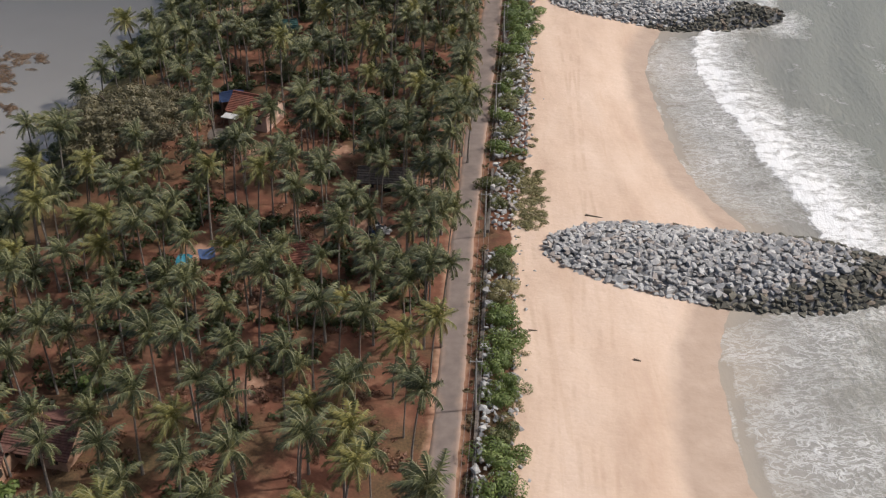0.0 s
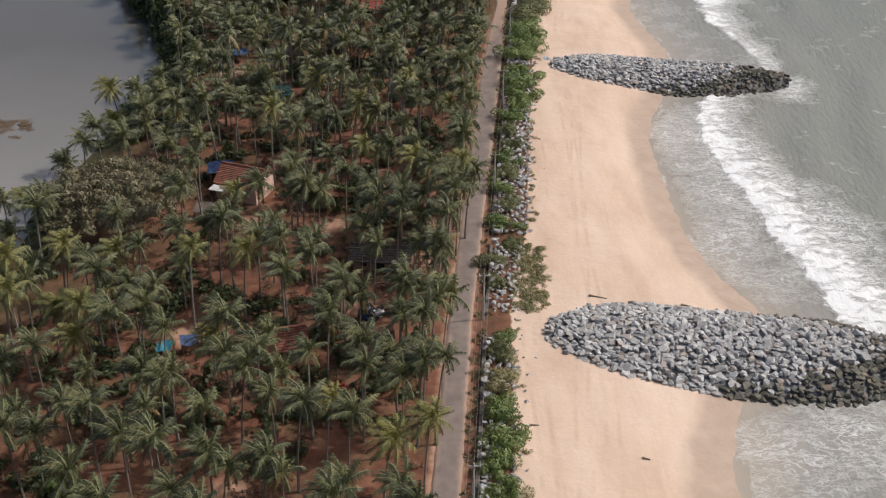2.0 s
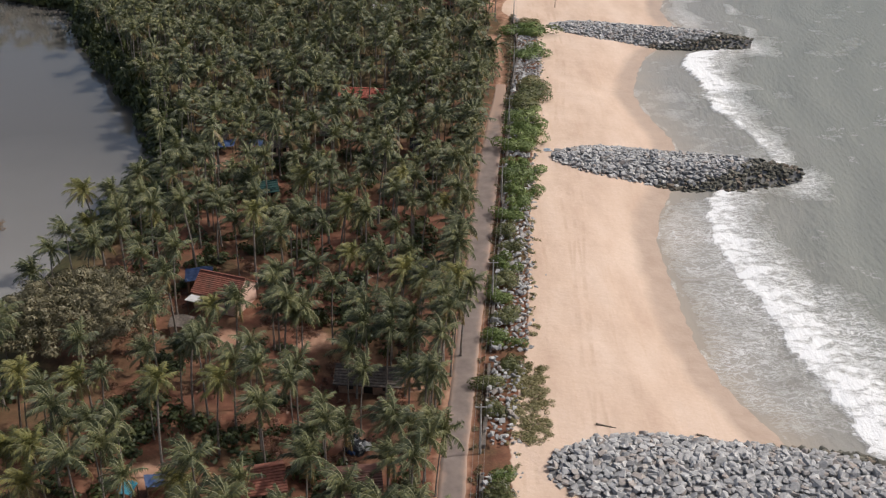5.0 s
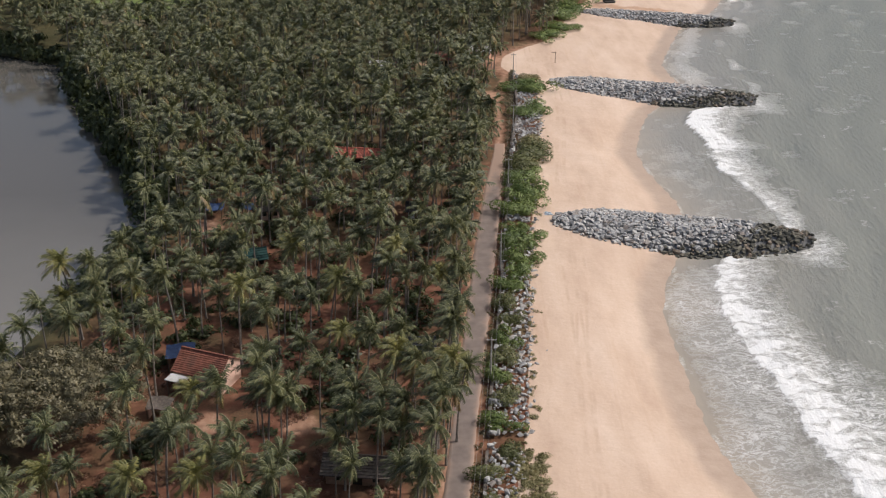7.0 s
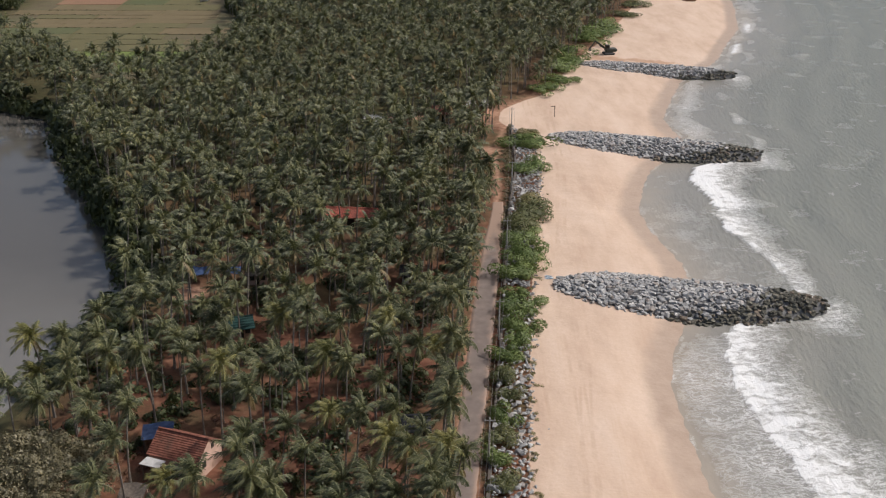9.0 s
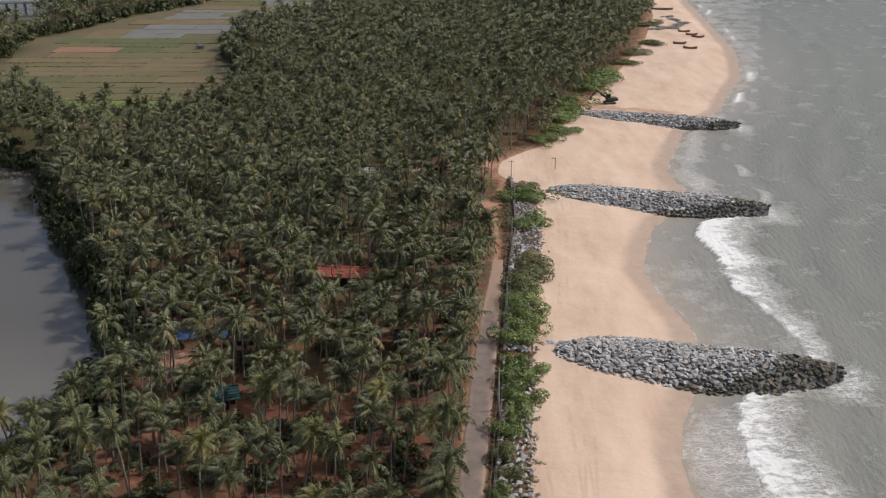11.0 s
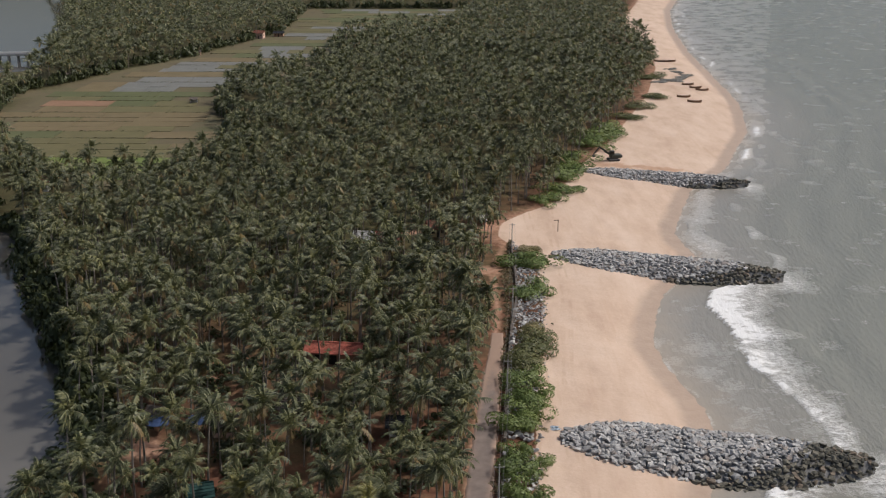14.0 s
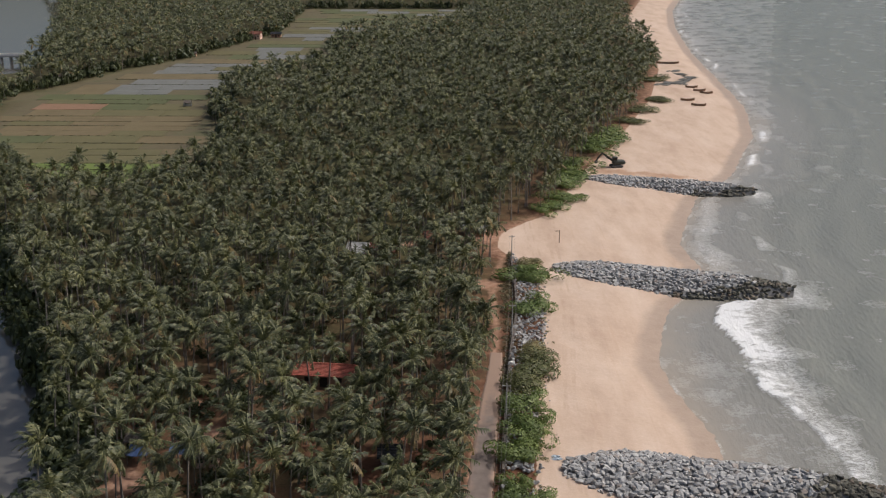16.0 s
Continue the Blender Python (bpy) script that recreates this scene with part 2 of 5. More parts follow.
beach_x = smooth(line((-60, -6), (60, 4), (92, 6.3), (128, 7.5), (150, 11), (191, 13.8), (236, 17.5), (285, 22.5), (304, 22), (318, 18), (326, 14), (338, 15), (348, 22), (358, 31), (401, 43), (434, 57), (474, 70), (537, 90), (620, 109), (686, 116), (768, 117), (874, 133), (1016, 166), (1500, 300), (5000, 1400)), 3)
water_x = smooth(line((-60, 22), (60, 32), (87, 31), (100, 32), (112, 36), (122, 43), (127, 43.5), (132, 41.8), (141, 38), (147, 36.6), (158, 35.6), (175, 35.6), (186, 35.8), (196, 38), (204, 41.5), (220, 46), (232, 47), (251, 43.5), (262, 43), (275, 46), (289, 50), (302, 58), (317, 64), (332, 62), (343, 64), (380, 76), (395, 86), (410, 95), (430, 102), (468, 117), (527, 129), (606, 135), (689, 141), (818, 157), (937, 178), (1039, 205), (1500, 345), (5000, 1450)), 3)
lagoon_x = smooth(line((-60, -130), (60, -90), (100, -76), (132, -67), (165, -67), (190, -63.5), (211, -60), (220, -61), (237, -68), (261, -80), (283, -92), (306, -103), (327, -111), (334, -121), (342, -138), (348, -175), (352, -400), (353, -3000), (5000, -3000)), 1)
road_x = smooth(line((-60, -14), (60, -3.4), (87, -1.55), (105, -0.6), (125, 0.45), (136, 1.35), (155, 2.65), (178, 4.5), (190, 5.4), (210, 6.9), (238, 9.3), (255, 11), (275, 12), (298, 12), (325, 16)), 4)
wall_x = smooth(line((-60, -10), (60, 0.2), (90, 2.0), (105, 2.9), (125, 3.9), (136, 4.8), (155, 6.0), (178, 7.9), (210, 10.4), (238, 12.3), (254, 13.6), (265, 14.6), (281, 16.4), (294, 17), (330, 17.2)), 3)
SEA_Z, LAGOON_Z = -2.0, -1.0


def axis(parts):
    out = []
    for a, b, step in parts:
        out += list(np.arange(a, b, step))
    return np.array(out + [parts[-1][1]])


def sheet(name, xs, ys, zs, material, attrs=()):
    """One grid mesh from three equal arrays of rows and columns, with point attributes."""
    r, c = zs.shape
    idx = np.arange(r * c).reshape(r, c)
    faces = np.stack([idx[:-1, :-1], idx[:-1, 1:], idx[1:, 1:], idx[1:, :-1]], -1).reshape(-1, 4)
    me = bpy.data.meshes.new(name)
    me.vertices.add(r * c)
    me.vertices.foreach_set("co", np.stack([xs, ys, zs], -1).astype(np.float32).ravel())
    me.loops.add(faces.size)
    me.loops.foreach_set("vertex_index", faces.astype(np.int32).ravel())
    me.polygons.add(len(faces))
    me.polygons.foreach_set("loop_start", np.arange(0, faces.size, 4, dtype=np.int32))
    me.update(calc_edges=True)
    for key, values in attrs:
        a = me.attributes.new(key, "FLOAT", "POINT")
        a.data.foreach_set("value", np.asarray(values, np.float32).ravel())
    me.materials.append(material)
    me.polygons.foreach_set("use_smooth", np.ones(len(faces), bool))
    return new(name, me)


def waves(x, y, seed, size):
    """Smooth cheap relief from a few sines."""
    rng = np.random.RandomState(seed)
    out = 0 * x
    for _ in range(7):
        a, k, p = rng.uniform(0, 6.28), rng.uniform(0.6, 1.8) / size, rng.uniform(0, 6.28)
        out = out + np.sin(k * (x * np.cos(a) + y * np.sin(a)) * 6.28 + p)
    return out / 7


def in_field(x, y):
    """1 inside the paddy fields, which lie inland behind the palm belt."""
    left = np.interp(y, (350, 400, 440, 493, 542, 568, 610, 659, 710, 735, 770, 880, 1000), (-175, -185, -192, -188, -196, -182, -170, -145, -132, -124, -114, -116, -122))
    right = np.interp(y, (355, 375, 420, 443, 494, 548, 575, 592, 660, 708, 735, 762, 800, 905), (-105, -88, -79, -78, -96, -104, -92, -62, -63, -72, -58, -14, 4, 20))
    near = np.interp(x, (-420, -190, -165, -140, -128, -118, -92, -75), (450, 436, 424, 402, 388, 376, 371, 398))
    inside = np.minimum(np.minimum(x - left, right - x), np.minimum(y - near, 935 - y)) / 2.0
    return np.clip(inside, 0, 1)


def in_river(x, y):
    """1 inside the far river that the bridge crosses."""
    right = np.interp(y, (600, 640, 707, 764, 849, 950, 1100), (-226, -222, -243, -258, -286, -316, -346))
    return np.clip(np.minimum(right - x, x - right + 90) / 4, 0, 1) * (y > 600) * (y < 1050)


def river_bank(x, y):
    """Whether a place lies on the open low bank before the river, where no palms stand."""
    return y > 552 and x < np.interp(y, (552, 640, 707, 764, 849, 1120), (-198, -219, -240, -255, -283, -400))


def ground_height(x, y):
    b, w, l = beach_x(y), water_x(y), lagoon_x(y)
    u = (x - b) / np.maximum(w - b, 4)
    beach = np.where(u < 0, 0, np.where(u < 0.55, -0.5 * (u / 0.55) ** 2, -0.5 - 1.5 * (u - 0.55) / 0.45))
    beach = np.maximum(np.where(u > 1, -2 - (x - w) * 0.06, beach), -7)
    lag = np.clip((x - l) / 3.0, -1.5, 1)
    lagz = np.where(lag < 1, (lag - 1) * 1.0, 0)
    bumps = 0.12 * waves(x, y, 3, 9.0) + 0.05 * waves(x, y, 5, 2.5)
    z = beach + lagz + bumps * np.clip(u + 1, 0, 1) * np.where(u > 0.7, 0.3, 1)
    near_road = np.clip(1 - (np.abs(x - road_x(y)) - 2.6) / 1.5, 0, 1) * (y < 330)
    z = z * (1 - near_road) + near_road * 0.0
    return z - 2.6 * in_river(x, y)


gx = axis([(-4500, -600, 130), (-600, -180, 12), (-180, -80, 2.0), (-80, 110, 0.8), (110, 240, 4), (240, 900, 30), (900, 4800, 150)])
gy = axis([(-300, 40, 20), (40, 330, 0.8), (330, 480, 2.0), (480, 1100, 7), (1100, 4800, 90)])
GX, GY = np.meshgrid(gx, gy)
U = (GX - beach_x(GY)) / np.maximum(water_x(GY) - beach_x(GY), 4)
dist = GX - beach_x(GY)
sand = np.clip(0.5 + dist / 2.5, 0, 1)
wet = np.clip(0.5 + (GX - water_x(GY) + np.interp(GY, (75, 108, 130, 1000), (7.5, 5.0, 4.2, 5.0))) / 6.0, 0, 1)
# Lagoon-bank grass, plus gaps between northern palm crowns darkened in the ground colour.
grass = np.clip(1 - (GX - lagoon_x(GY)) / 14.0, 0, 0.8) + 0.8 * np.clip((GY - 190) / 130, 0, 1) * np.clip((beach_x(GY) - GX) / 24, 0, 1)
BARE = [(-38, 229, 6), (-36, 121, 5), (-16, 322, 7), (-13, 128, 5), (-14.5, 107, 3.5), (-27, 110, 4), (-47, 214, 7), (-8, 330, 5), (12, 334, 8), (-33, 150, 6), (-20, 150, 5), (-25, 92, 5), (-5, 140, 4), (-42, 240, 3), (11, 300, 7), (-3.2, 140, 2.5), (-4.2, 128, 2.6)]
bare = sum(np.clip(1.0 - np.hypot(GX - bx, (GY - by)) / br, 0, 0.85) for bx, by, br in BARE)
verge = np.clip(1.15 - np.abs(GX - road_x(GY) + 0.2) / np.interp(GY, (235, 250), (3.2, 2.4)), 0, 1) * np.interp(GY, (238, 255, 330), (1.0, 0.62, 0.62)) * (GY < 330)
bare = np.clip(np.maximum(np.maximum(bare, verge), (GY > 296) * np.clip(1.0 - (beach_x(GY) - GX) / 16, 0, 1) * 0.62), 0, 1)
spoil = 0.85 * np.exp(-((GY - 406 + 0.22 * (GX - 50)) / 5.5) ** 2) * np.clip((GX - 43) / 5, 0, 1) * np.clip((88 - GX) / 8, 0, 1)
GZ = ground_height(GX, GY)
ground = sheet("ground", GX, GY, GZ, M_GROUND, (("bare", bare), ("sand", sand), ("wet", wet), ("field", in_field(GX, GY)), ("spoil", spoil), ("grass", np.clip(grass, 0, 0.85))))
tagged(ground, "red laterite soil, pale sand beach and paddy land", "ground", kind="structure")



def ground_z(x, y):
    """Height of the ground sheet at one place."""
    i = min(max(int(np.searchsorted(gx, x)) - 1, 0), len(gx) - 2)
    j = min(max(int(np.searchsorted(gy, y)) - 1, 0), len(gy) - 2)
    u, v = (x - gx[i]) / (gx[i + 1] - gx[i]), (y - gy[j]) / (gy[j + 1] - gy[j])
    return float((GZ[j, i] * (1 - u) + GZ[j, i + 1] * u) * (1 - v) + (GZ[j + 1, i] * (1 - u) + GZ[j + 1, i + 1] * u) * v)


# sea: rows along the coast, columns at distances from the waterline
ss = np.concatenate([np.arange(-6, 50, 0.7), np.arange(50, 110, 2.0), np.geomspace(110, 4200, 26)])
sy = axis([(-300, 40, 20), (40, 460, 0.9), (460, 1100, 5), (1100, 4800, 90)])
SS, SY = np.meshgrid(ss, sy)
SX = water_x(SY) + SS
# breakers stand off the beach between the groynes: the front and the back of each white band, north -> east
ragged = 1.5 * waves(SX, SY, 12, 24.0) + 1.0 * waves(SX, SY, 13, 7.0) + 0.6 * waves(SX, SY, 17, 2.6)
front = smooth(line((60, 33), (108, 33), (112, 48), (120, 56), (130, 53.5), (144, 51.6), (152, 50.5), (162, 49.4), (173, 47), (183, 46), (206, 49), (216, 66), (228, 66), (236, 64), (243, 62), (253, 59.5), (263, 61), (278, 59), (292, 61), (300, 74), (314, 66.5), (340, 66.5), (380, 79), (410, 98), (468, 119), (5000, 1452)), 3)(SY) + ragged
depth_ = np.interp(SY, (60, 108, 122, 142, 160, 172, 187, 207, 222, 243, 252, 261, 266, 275, 294, 308, 316, 380, 410, 1200), (32, 28, 14, 13.5, 14, 12, 10, 7, 4, 6, 9, 7.5, 10, 12, 11.5, 4, 6, 5, 3, 5))
force = np.interp(SY, (60, 108, 116, 128, 206, 220, 240, 252, 261, 266, 293, 306, 320, 380, 420, 1200), (0.30, 0.29, 0.6, 0.88, 0.84, 0.7, 0.74, 0.9, 0.78, 0.95, 0.98, 0.3, 0.5, 0.42, 0.2, 0.2))
back = (SX - front) / np.maximum(depth_ + 2.0 * waves(SX, SY, 18, 15.0), 1.5)
foam = np.where(back < 0, 0, np.exp(-np.clip(back, 0, 9) ** 3)) * force
lace = np.clip((SX - water_x(SY)) / 3.0, 0, 1) * (SX < front) * np.interp(SY, (110, 126, 150, 190, 205, 222, 232, 255, 285, 300, 330, 400), (0.0, 0.08, 0.38, 0.36, 0.1, 0.05, 0.1, 0.12, 0.06, 0.06, 0.26, 0.2))
wash = 0.62 * np.exp(-((SS - 0.5 - 0.7 * waves(SX, SY, 16, 12.0)) / 0.35) ** 2) * np.clip(0.35 + 1.6 * waves(SX, SY, 15, 17.0), 0, 1)
foam = np.maximum(np.maximum(foam, lace), wash)
crest = SS - np.interp(SY, (60, 130, 165, 205, 222, 300, 400, 700, 1200), (44, 34, 30, 24, 26, 24, 9, 8, 12)) - 4 * waves(SY, SY * 0.2, 11, 26.0)
second = np.exp(-(np.where(crest > 0, crest / 2.4, crest / 0.7)) ** 2) * np.clip(0.1 + 1.9 * waves(SX * 0.3, SY, 14, 38.0), 0, 0.9)
foam = np.maximum(foam, second * np.interp(SY, (205, 225, 300, 320), (1, 0.1, 0.1, 1)))
dash = np.exp(-((SS - 4.5 - 4.0 * waves(SX, SY, 24, 55.0)) / 1.7) ** 2) * np.clip(3.2 * waves(SX, SY, 25, 24.0) + 0.15, 0, 0.95) * (SY > 396)
foam = np.maximum(foam, dash)
for tx, ty, tr in ((63, 117.5, 9), (68.5, 212, 5), (80, 298.5, 5), (95, 384, 4)):          # churn round the groyne heads
    foam = np.maximum(foam, 0.8 * np.exp(-((SX - tx) ** 2 + ((SY - ty) * 0.75) ** 2) / tr ** 2))
swell = np.sin((SS - 4 * waves(SX, SY, 21, 60)) / 13.0 * 6.28) * 0.22 * (0.6 + 0.9 * waves(SX, SY, 22, 40.0)) * np.clip(SS / 25, 0, 1) * np.clip((100 - SS) / 60, 0, 1)
SZ = SEA_Z + swell + 0.28 * np.clip(foam, 0, 1) * np.clip(SS / 4, 0, 1) + 0.05 * waves(SX, SY, 23, 3.5) * np.clip((48 - SS) / 30, 0, 1)
sea = sheet("sea", SX, SY, SZ, M_SEA, (("shore", SS), ("foam", foam)))
tagged(sea, "grey-green murky sea with breaking white surf", "sea", kind="structure")

lx = axis([(-3000, -300, 300), (-300, -40, 20)])
ly = axis([(-300, 365, 35)])
LX, LY = np.meshgrid(lx, ly)
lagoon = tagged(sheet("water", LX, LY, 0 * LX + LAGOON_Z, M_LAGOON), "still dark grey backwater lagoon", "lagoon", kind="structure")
RX, RY = np.meshgrid(axis([(-420, -180, 20)]), axis([(570, 1060, 35)]))
tagged(sheet("water", RX, RY, 0 * RX - 1.2, M_LAGOON), "pale grey far river beyond the paddy fields", "river", kind="structure")

# road: asphalt with ragged dusty edges
ry = np.arange(-60, 262, 0.7)
rs = np.array([-1, -0.96, -0.7, -0.35, 0, 0.35, 0.7, 0.96, 1.0])
RS, RYY = np.meshgrid(rs, ry)
half = np.interp(RYY, (0, 130, 160, 205, 240, 262), (1.6, 1.65, 1.8, 2.05, 1.8, 1.2)) + 0.18 * waves(RS * 9, RYY, 31, 4.0)
road = sheet("road", road_x(RYY) + RS * half, RYY, np.where(np.abs(RS) > 0.99, -0.06, 0.07 + 0.03 * (1 - RS ** 2)), M_ROAD, (("edge", np.abs(RS) ** 2 * 0.75 + np.clip((RYY - 226) / 26, 0, 1.2)),))
tagged(road, "narrow worn grey asphalt coast road with dusty edges", "road", kind="structure")


# ---------------------------------------------------------------- building blocks
def mesh_of(name, verts, faces, material, smooth_faces=False):
    me = bpy.data.meshes.new(name)
    me.from_pydata([tuple(v) for v in verts], [], [tuple(f) for f in faces])
    for m in material if isinstance(material, (list, tuple)) else (material,):
        me.materials.append(m)
    if smooth_faces:
        me.polygons.foreach_set("use_smooth", np.ones(len(me.polygons), bool))
    return me


def mesh_tris(name, verts, tris, material, slots=None):
    """A mesh from arrays of vertices and triangles."""
    me = bpy.data.meshes.new(name)
    me.vertices.add(len(verts))
    me.vertices.foreach_set("co", np.asarray(verts, np.float32).ravel())
    me.loops.add(len(tris) * 3)
    me.loops.foreach_set("vertex_index", np.asarray(tris, np.int32).ravel())
    me.polygons.add(len(tris))
    me.polygons.foreach_set("loop_start", np.arange(0, len(tris) * 3, 3, dtype=np.int32))
    for m in material if isinstance(material, (list, tuple)) else (material,):
        me.materials.append(m)
    if slots is not None:
        me.polygons.foreach_set("material_index", np.asarray(slots, np.int32))
    me.polygons.foreach_set("use_smooth", np.zeros(len(tris), bool))
    me.update(calc_edges=True)
    return me


def child(name, data, parent, m=None, label=""):
    ob = new(name, data)
    ob.parent = parent
    if m is not None:
        ob.matrix_basis = m
    if label:
        ob["label"] = label
    return ob


def part(name, bm, material, parent, label=""):
    me = bpy.data.meshes.new(name)
    bm.to_mesh(me)
    bm.free()
    for m in material if isinstance(material, (list, tuple)) else (material,):
        me.materials.append(m)
    return child(name, me, parent, None, label)


def empty(name, m, label, category, group=""):
    ob = new(name)
    ob.empty_display_size = 0.3
    ob.matrix_basis = m
    return tagged(ob, label, category, group)


def box(bm, size, at, turn=0.0, bevel=0.0):
    g = bmesh.ops.create_cube(bm, size=1.0, matrix=Matrix.Translation(at) @ Matrix.Rotation(radians(turn), 4, "Z") @ Matrix.Diagonal((*size, 1)))
    if bevel:
        edges = list({e for v in g["verts"] for e in v.link_edges})
        bmesh.ops.bevel(bm, geom=edges, offset=bevel, segments=1, affect="EDGES")
    return bm


# ---------------------------------------------------------------- boulders
def boulder_data(seed, material, name="boulder"):
    rng = np.random.RandomState(seed)
    bm = bmesh.new()
    for _ in range(14):
        v = rng.normal(size=3)
        v = v / np.linalg.norm(v)
        v = np.sign(v) * np.abs(v) ** 0.6 * rng.uniform(0.78, 1.0)
        bm.verts.new(v * (0.62, 0.48, 0.36))
    hull = bmesh.ops.convex_hull(bm, input=list(bm.verts))
    bmesh.ops.delete(bm, geom=[g for g in hull["geom_interior"] if isinstance(g, bmesh.types.BMVert)], context="VERTS")
    me = bpy.data.meshes.new(name)
    bmesh.ops.recalc_face_normals(bm, faces=bm.faces)
    bm.to_mesh(me)
    bm.free()
    me.materials.append(material)
    return me


BOULDERS = [boulder_data(40 + k, M_ROCK) for k in range(14)]
BOULDERS_WET = [boulder_data(40 + k, M_ROCK_WET) for k in range(14)]


def arrays(me):
    v = np.empty(len(me.vertices) * 3, np.float32)
    me.vertices.foreach_get("co", v)
    me.calc_loop_triangles()
    t = np.empty(len(me.loop_triangles) * 3, np.int32)
    me.loop_triangles.foreach_get("vertices", t)
    return v.reshape(-1, 3), t.reshape(-1, 3)


class Pile:
    """Many small pieces joined in one mesh."""

    def __init__(self):
        self.v, self.t, self.s, self.n = [], [], [], 0

    def add(self, v, t, m, slot=0):
        m = np.array(m)
        self.v.append(v @ m[:3, :3].T + m[:3, 3])
        self.t.append(t + self.n)
        self.s.append(np.full(len(t), slot))
        self.n += len(v)

    def mesh(self, name, material):
        return mesh_tris(name, np.concatenate(self.v), np.concatenate(self.t), material, np.concatenate(self.s))


ROCK_ARRAYS = [arrays(me) for me in BOULDERS]


def tumbled(x, y, z, size, rng, flat=0.3):
    e = Euler((rng.uniform(-flat, flat), rng.uniform(-flat, flat), rng.uniform(0, 6.283)))
    sc = Vector((size * rng.uniform(0.85, 1.25), size * rng.uniform(0.85, 1.15), size * rng.uniform(0.75, 1.1)))
    return Matrix.LocRotScale((x, y, z), e, sc)


def groyne(label, root, tip, widths, crest, seed, parts=300, rock=1.14, step=0.72):
    """A rubble-mound groyne from the beach out into the surf: a core and boulders over it."""
    rng = np.random.RandomState(seed)
    g = empty("groyne", pose(0, 0, 0), label, "rock groyne", "groynes along the beach")
    a, b = np.array(root, float), np.array(tip, float)
    length = np.linalg.norm(b - a)
    ahead = (b - a) / length
    side = np.array([-ahead[1], ahead[0]])

    def half(u):
        w = np.interp(u, (0, 0.25, 0.6, 1.0), widths)
        return w * np.sqrt(np.clip(np.minimum((length * (1 - u) + 0.6) / 13.0, 1) * np.minimum((u * length + 1.2) / 8.0, 1), 0.02, 1))

    def base(p):
        return max(ground_z(p[0], p[1]), SEA_Z - 1.2)

    def top(u, s):
        p = a + ahead * u * length
        low = base(p + side * s * half(u))
        hi = np.interp(u, (0, 0.12, 0.8, 1), (0.35, crest, crest, crest - 0.9))
        k = np.clip((1 - abs(s)) / 0.7, 0, 1) ** 0.8
        return low + (max(hi, low + 0.2) - low) * k

    us, vs = np.linspace(0, 1, 50), np.linspace(-1, 1, 15)
    verts, faces = [], []
    for u in us:
        for s in vs:
            p = a + ahead * u * length + side * s * half(u)
            verts.append((p[0], p[1], top(u, s) - 0.14 - 0.5 * (abs(s) > 0.99)))
    for i in range(len(us) - 1):
        for j in range(len(vs) - 1):
            k = i * len(vs) + j
            faces.append((k, k + len(vs), k + len(vs) + 1, k + 1))
    child("core", mesh_of("core", verts, faces, M_RUBBLE), g)
    spots = []
    for du in np.arange(0.3, length, step):
        u = du / length
        h = half(u)
        for ds in np.arange(-h, h + 0.01, step):
            uu = np.clip((du + rng.uniform(-0.45, 0.45) * step) / length, 0, 1)
            s = np.clip((ds + rng.uniform(-0.45, 0.45) * step) / max(half(uu), 0.3), -1.03, 1.03)
            p = a + ahead * uu * length + side * s * half(uu)
            size = rock * rng.choice((0.62, 0.8, 1.0, 1.2), p=(0.22, 0.33, 0.3, 0.15))
            spots.append((p[0], p[1], top(uu, np.clip(s, -1, 1)) + rng.uniform(-0.12, 0.2), size))
    pile = Pile()
    order = sorted(range(len(spots)), key=lambda i: spots[i][1] - spots[i][0] * 0.1)
    chosen = set(order[:parts])
    for i, (x, y, z, size) in enumerate(spots):
        m = tumbled(x, y, z, size, rng)
        out = x - float(water_x(y))
        wet_rock = z < SEA_Z + 1.0 + rng.uniform(-0.6, 0.6) + 0.2 * max(out - 4, 0) and out > -3
        k = rng.randint(len(BOULDERS))
        if i in chosen:
            child("boulder", (BOULDERS_WET if wet_rock else BOULDERS)[k], g, m)
        else:
            pile.add(*ROCK_ARRAYS[k], m, int(wet_rock))
    tagged(child("boulder_fill", pile.mesh("boulder_fill", (M_ROCK_FILL, M_ROCK_WET_FILL)), g), kind="stuff")
    return g


groyne("long grey granite boulder groyne running into the surf", (12, 122.8), (63, 117.0), (5.6, 8.2, 9.6, 9.8), 1.0, 1)
groyne("grey granite boulder groyne with wet dark seaward end", (20.3, 218.9), (68.8, 212), (5.0, 7.6, 9.0, 7.4), 1.0, 2)
groyne("grey boulder groyne farther along the beach", (27, 312.5), (80.5, 299), (4.6, 7.2, 8.4, 7.0), 1.0, 3)
groyne("low far boulder groyne beside an excavator", (45, 397), (95, 384.5), (3.6, 5.6, 6.4, 5.4), 0.7, 4, parts=0)


# ---------------------------------------------------------------- coconut palms
WIND = np.array([-1.0, 0.25, 0.0])          # steady sea breeze


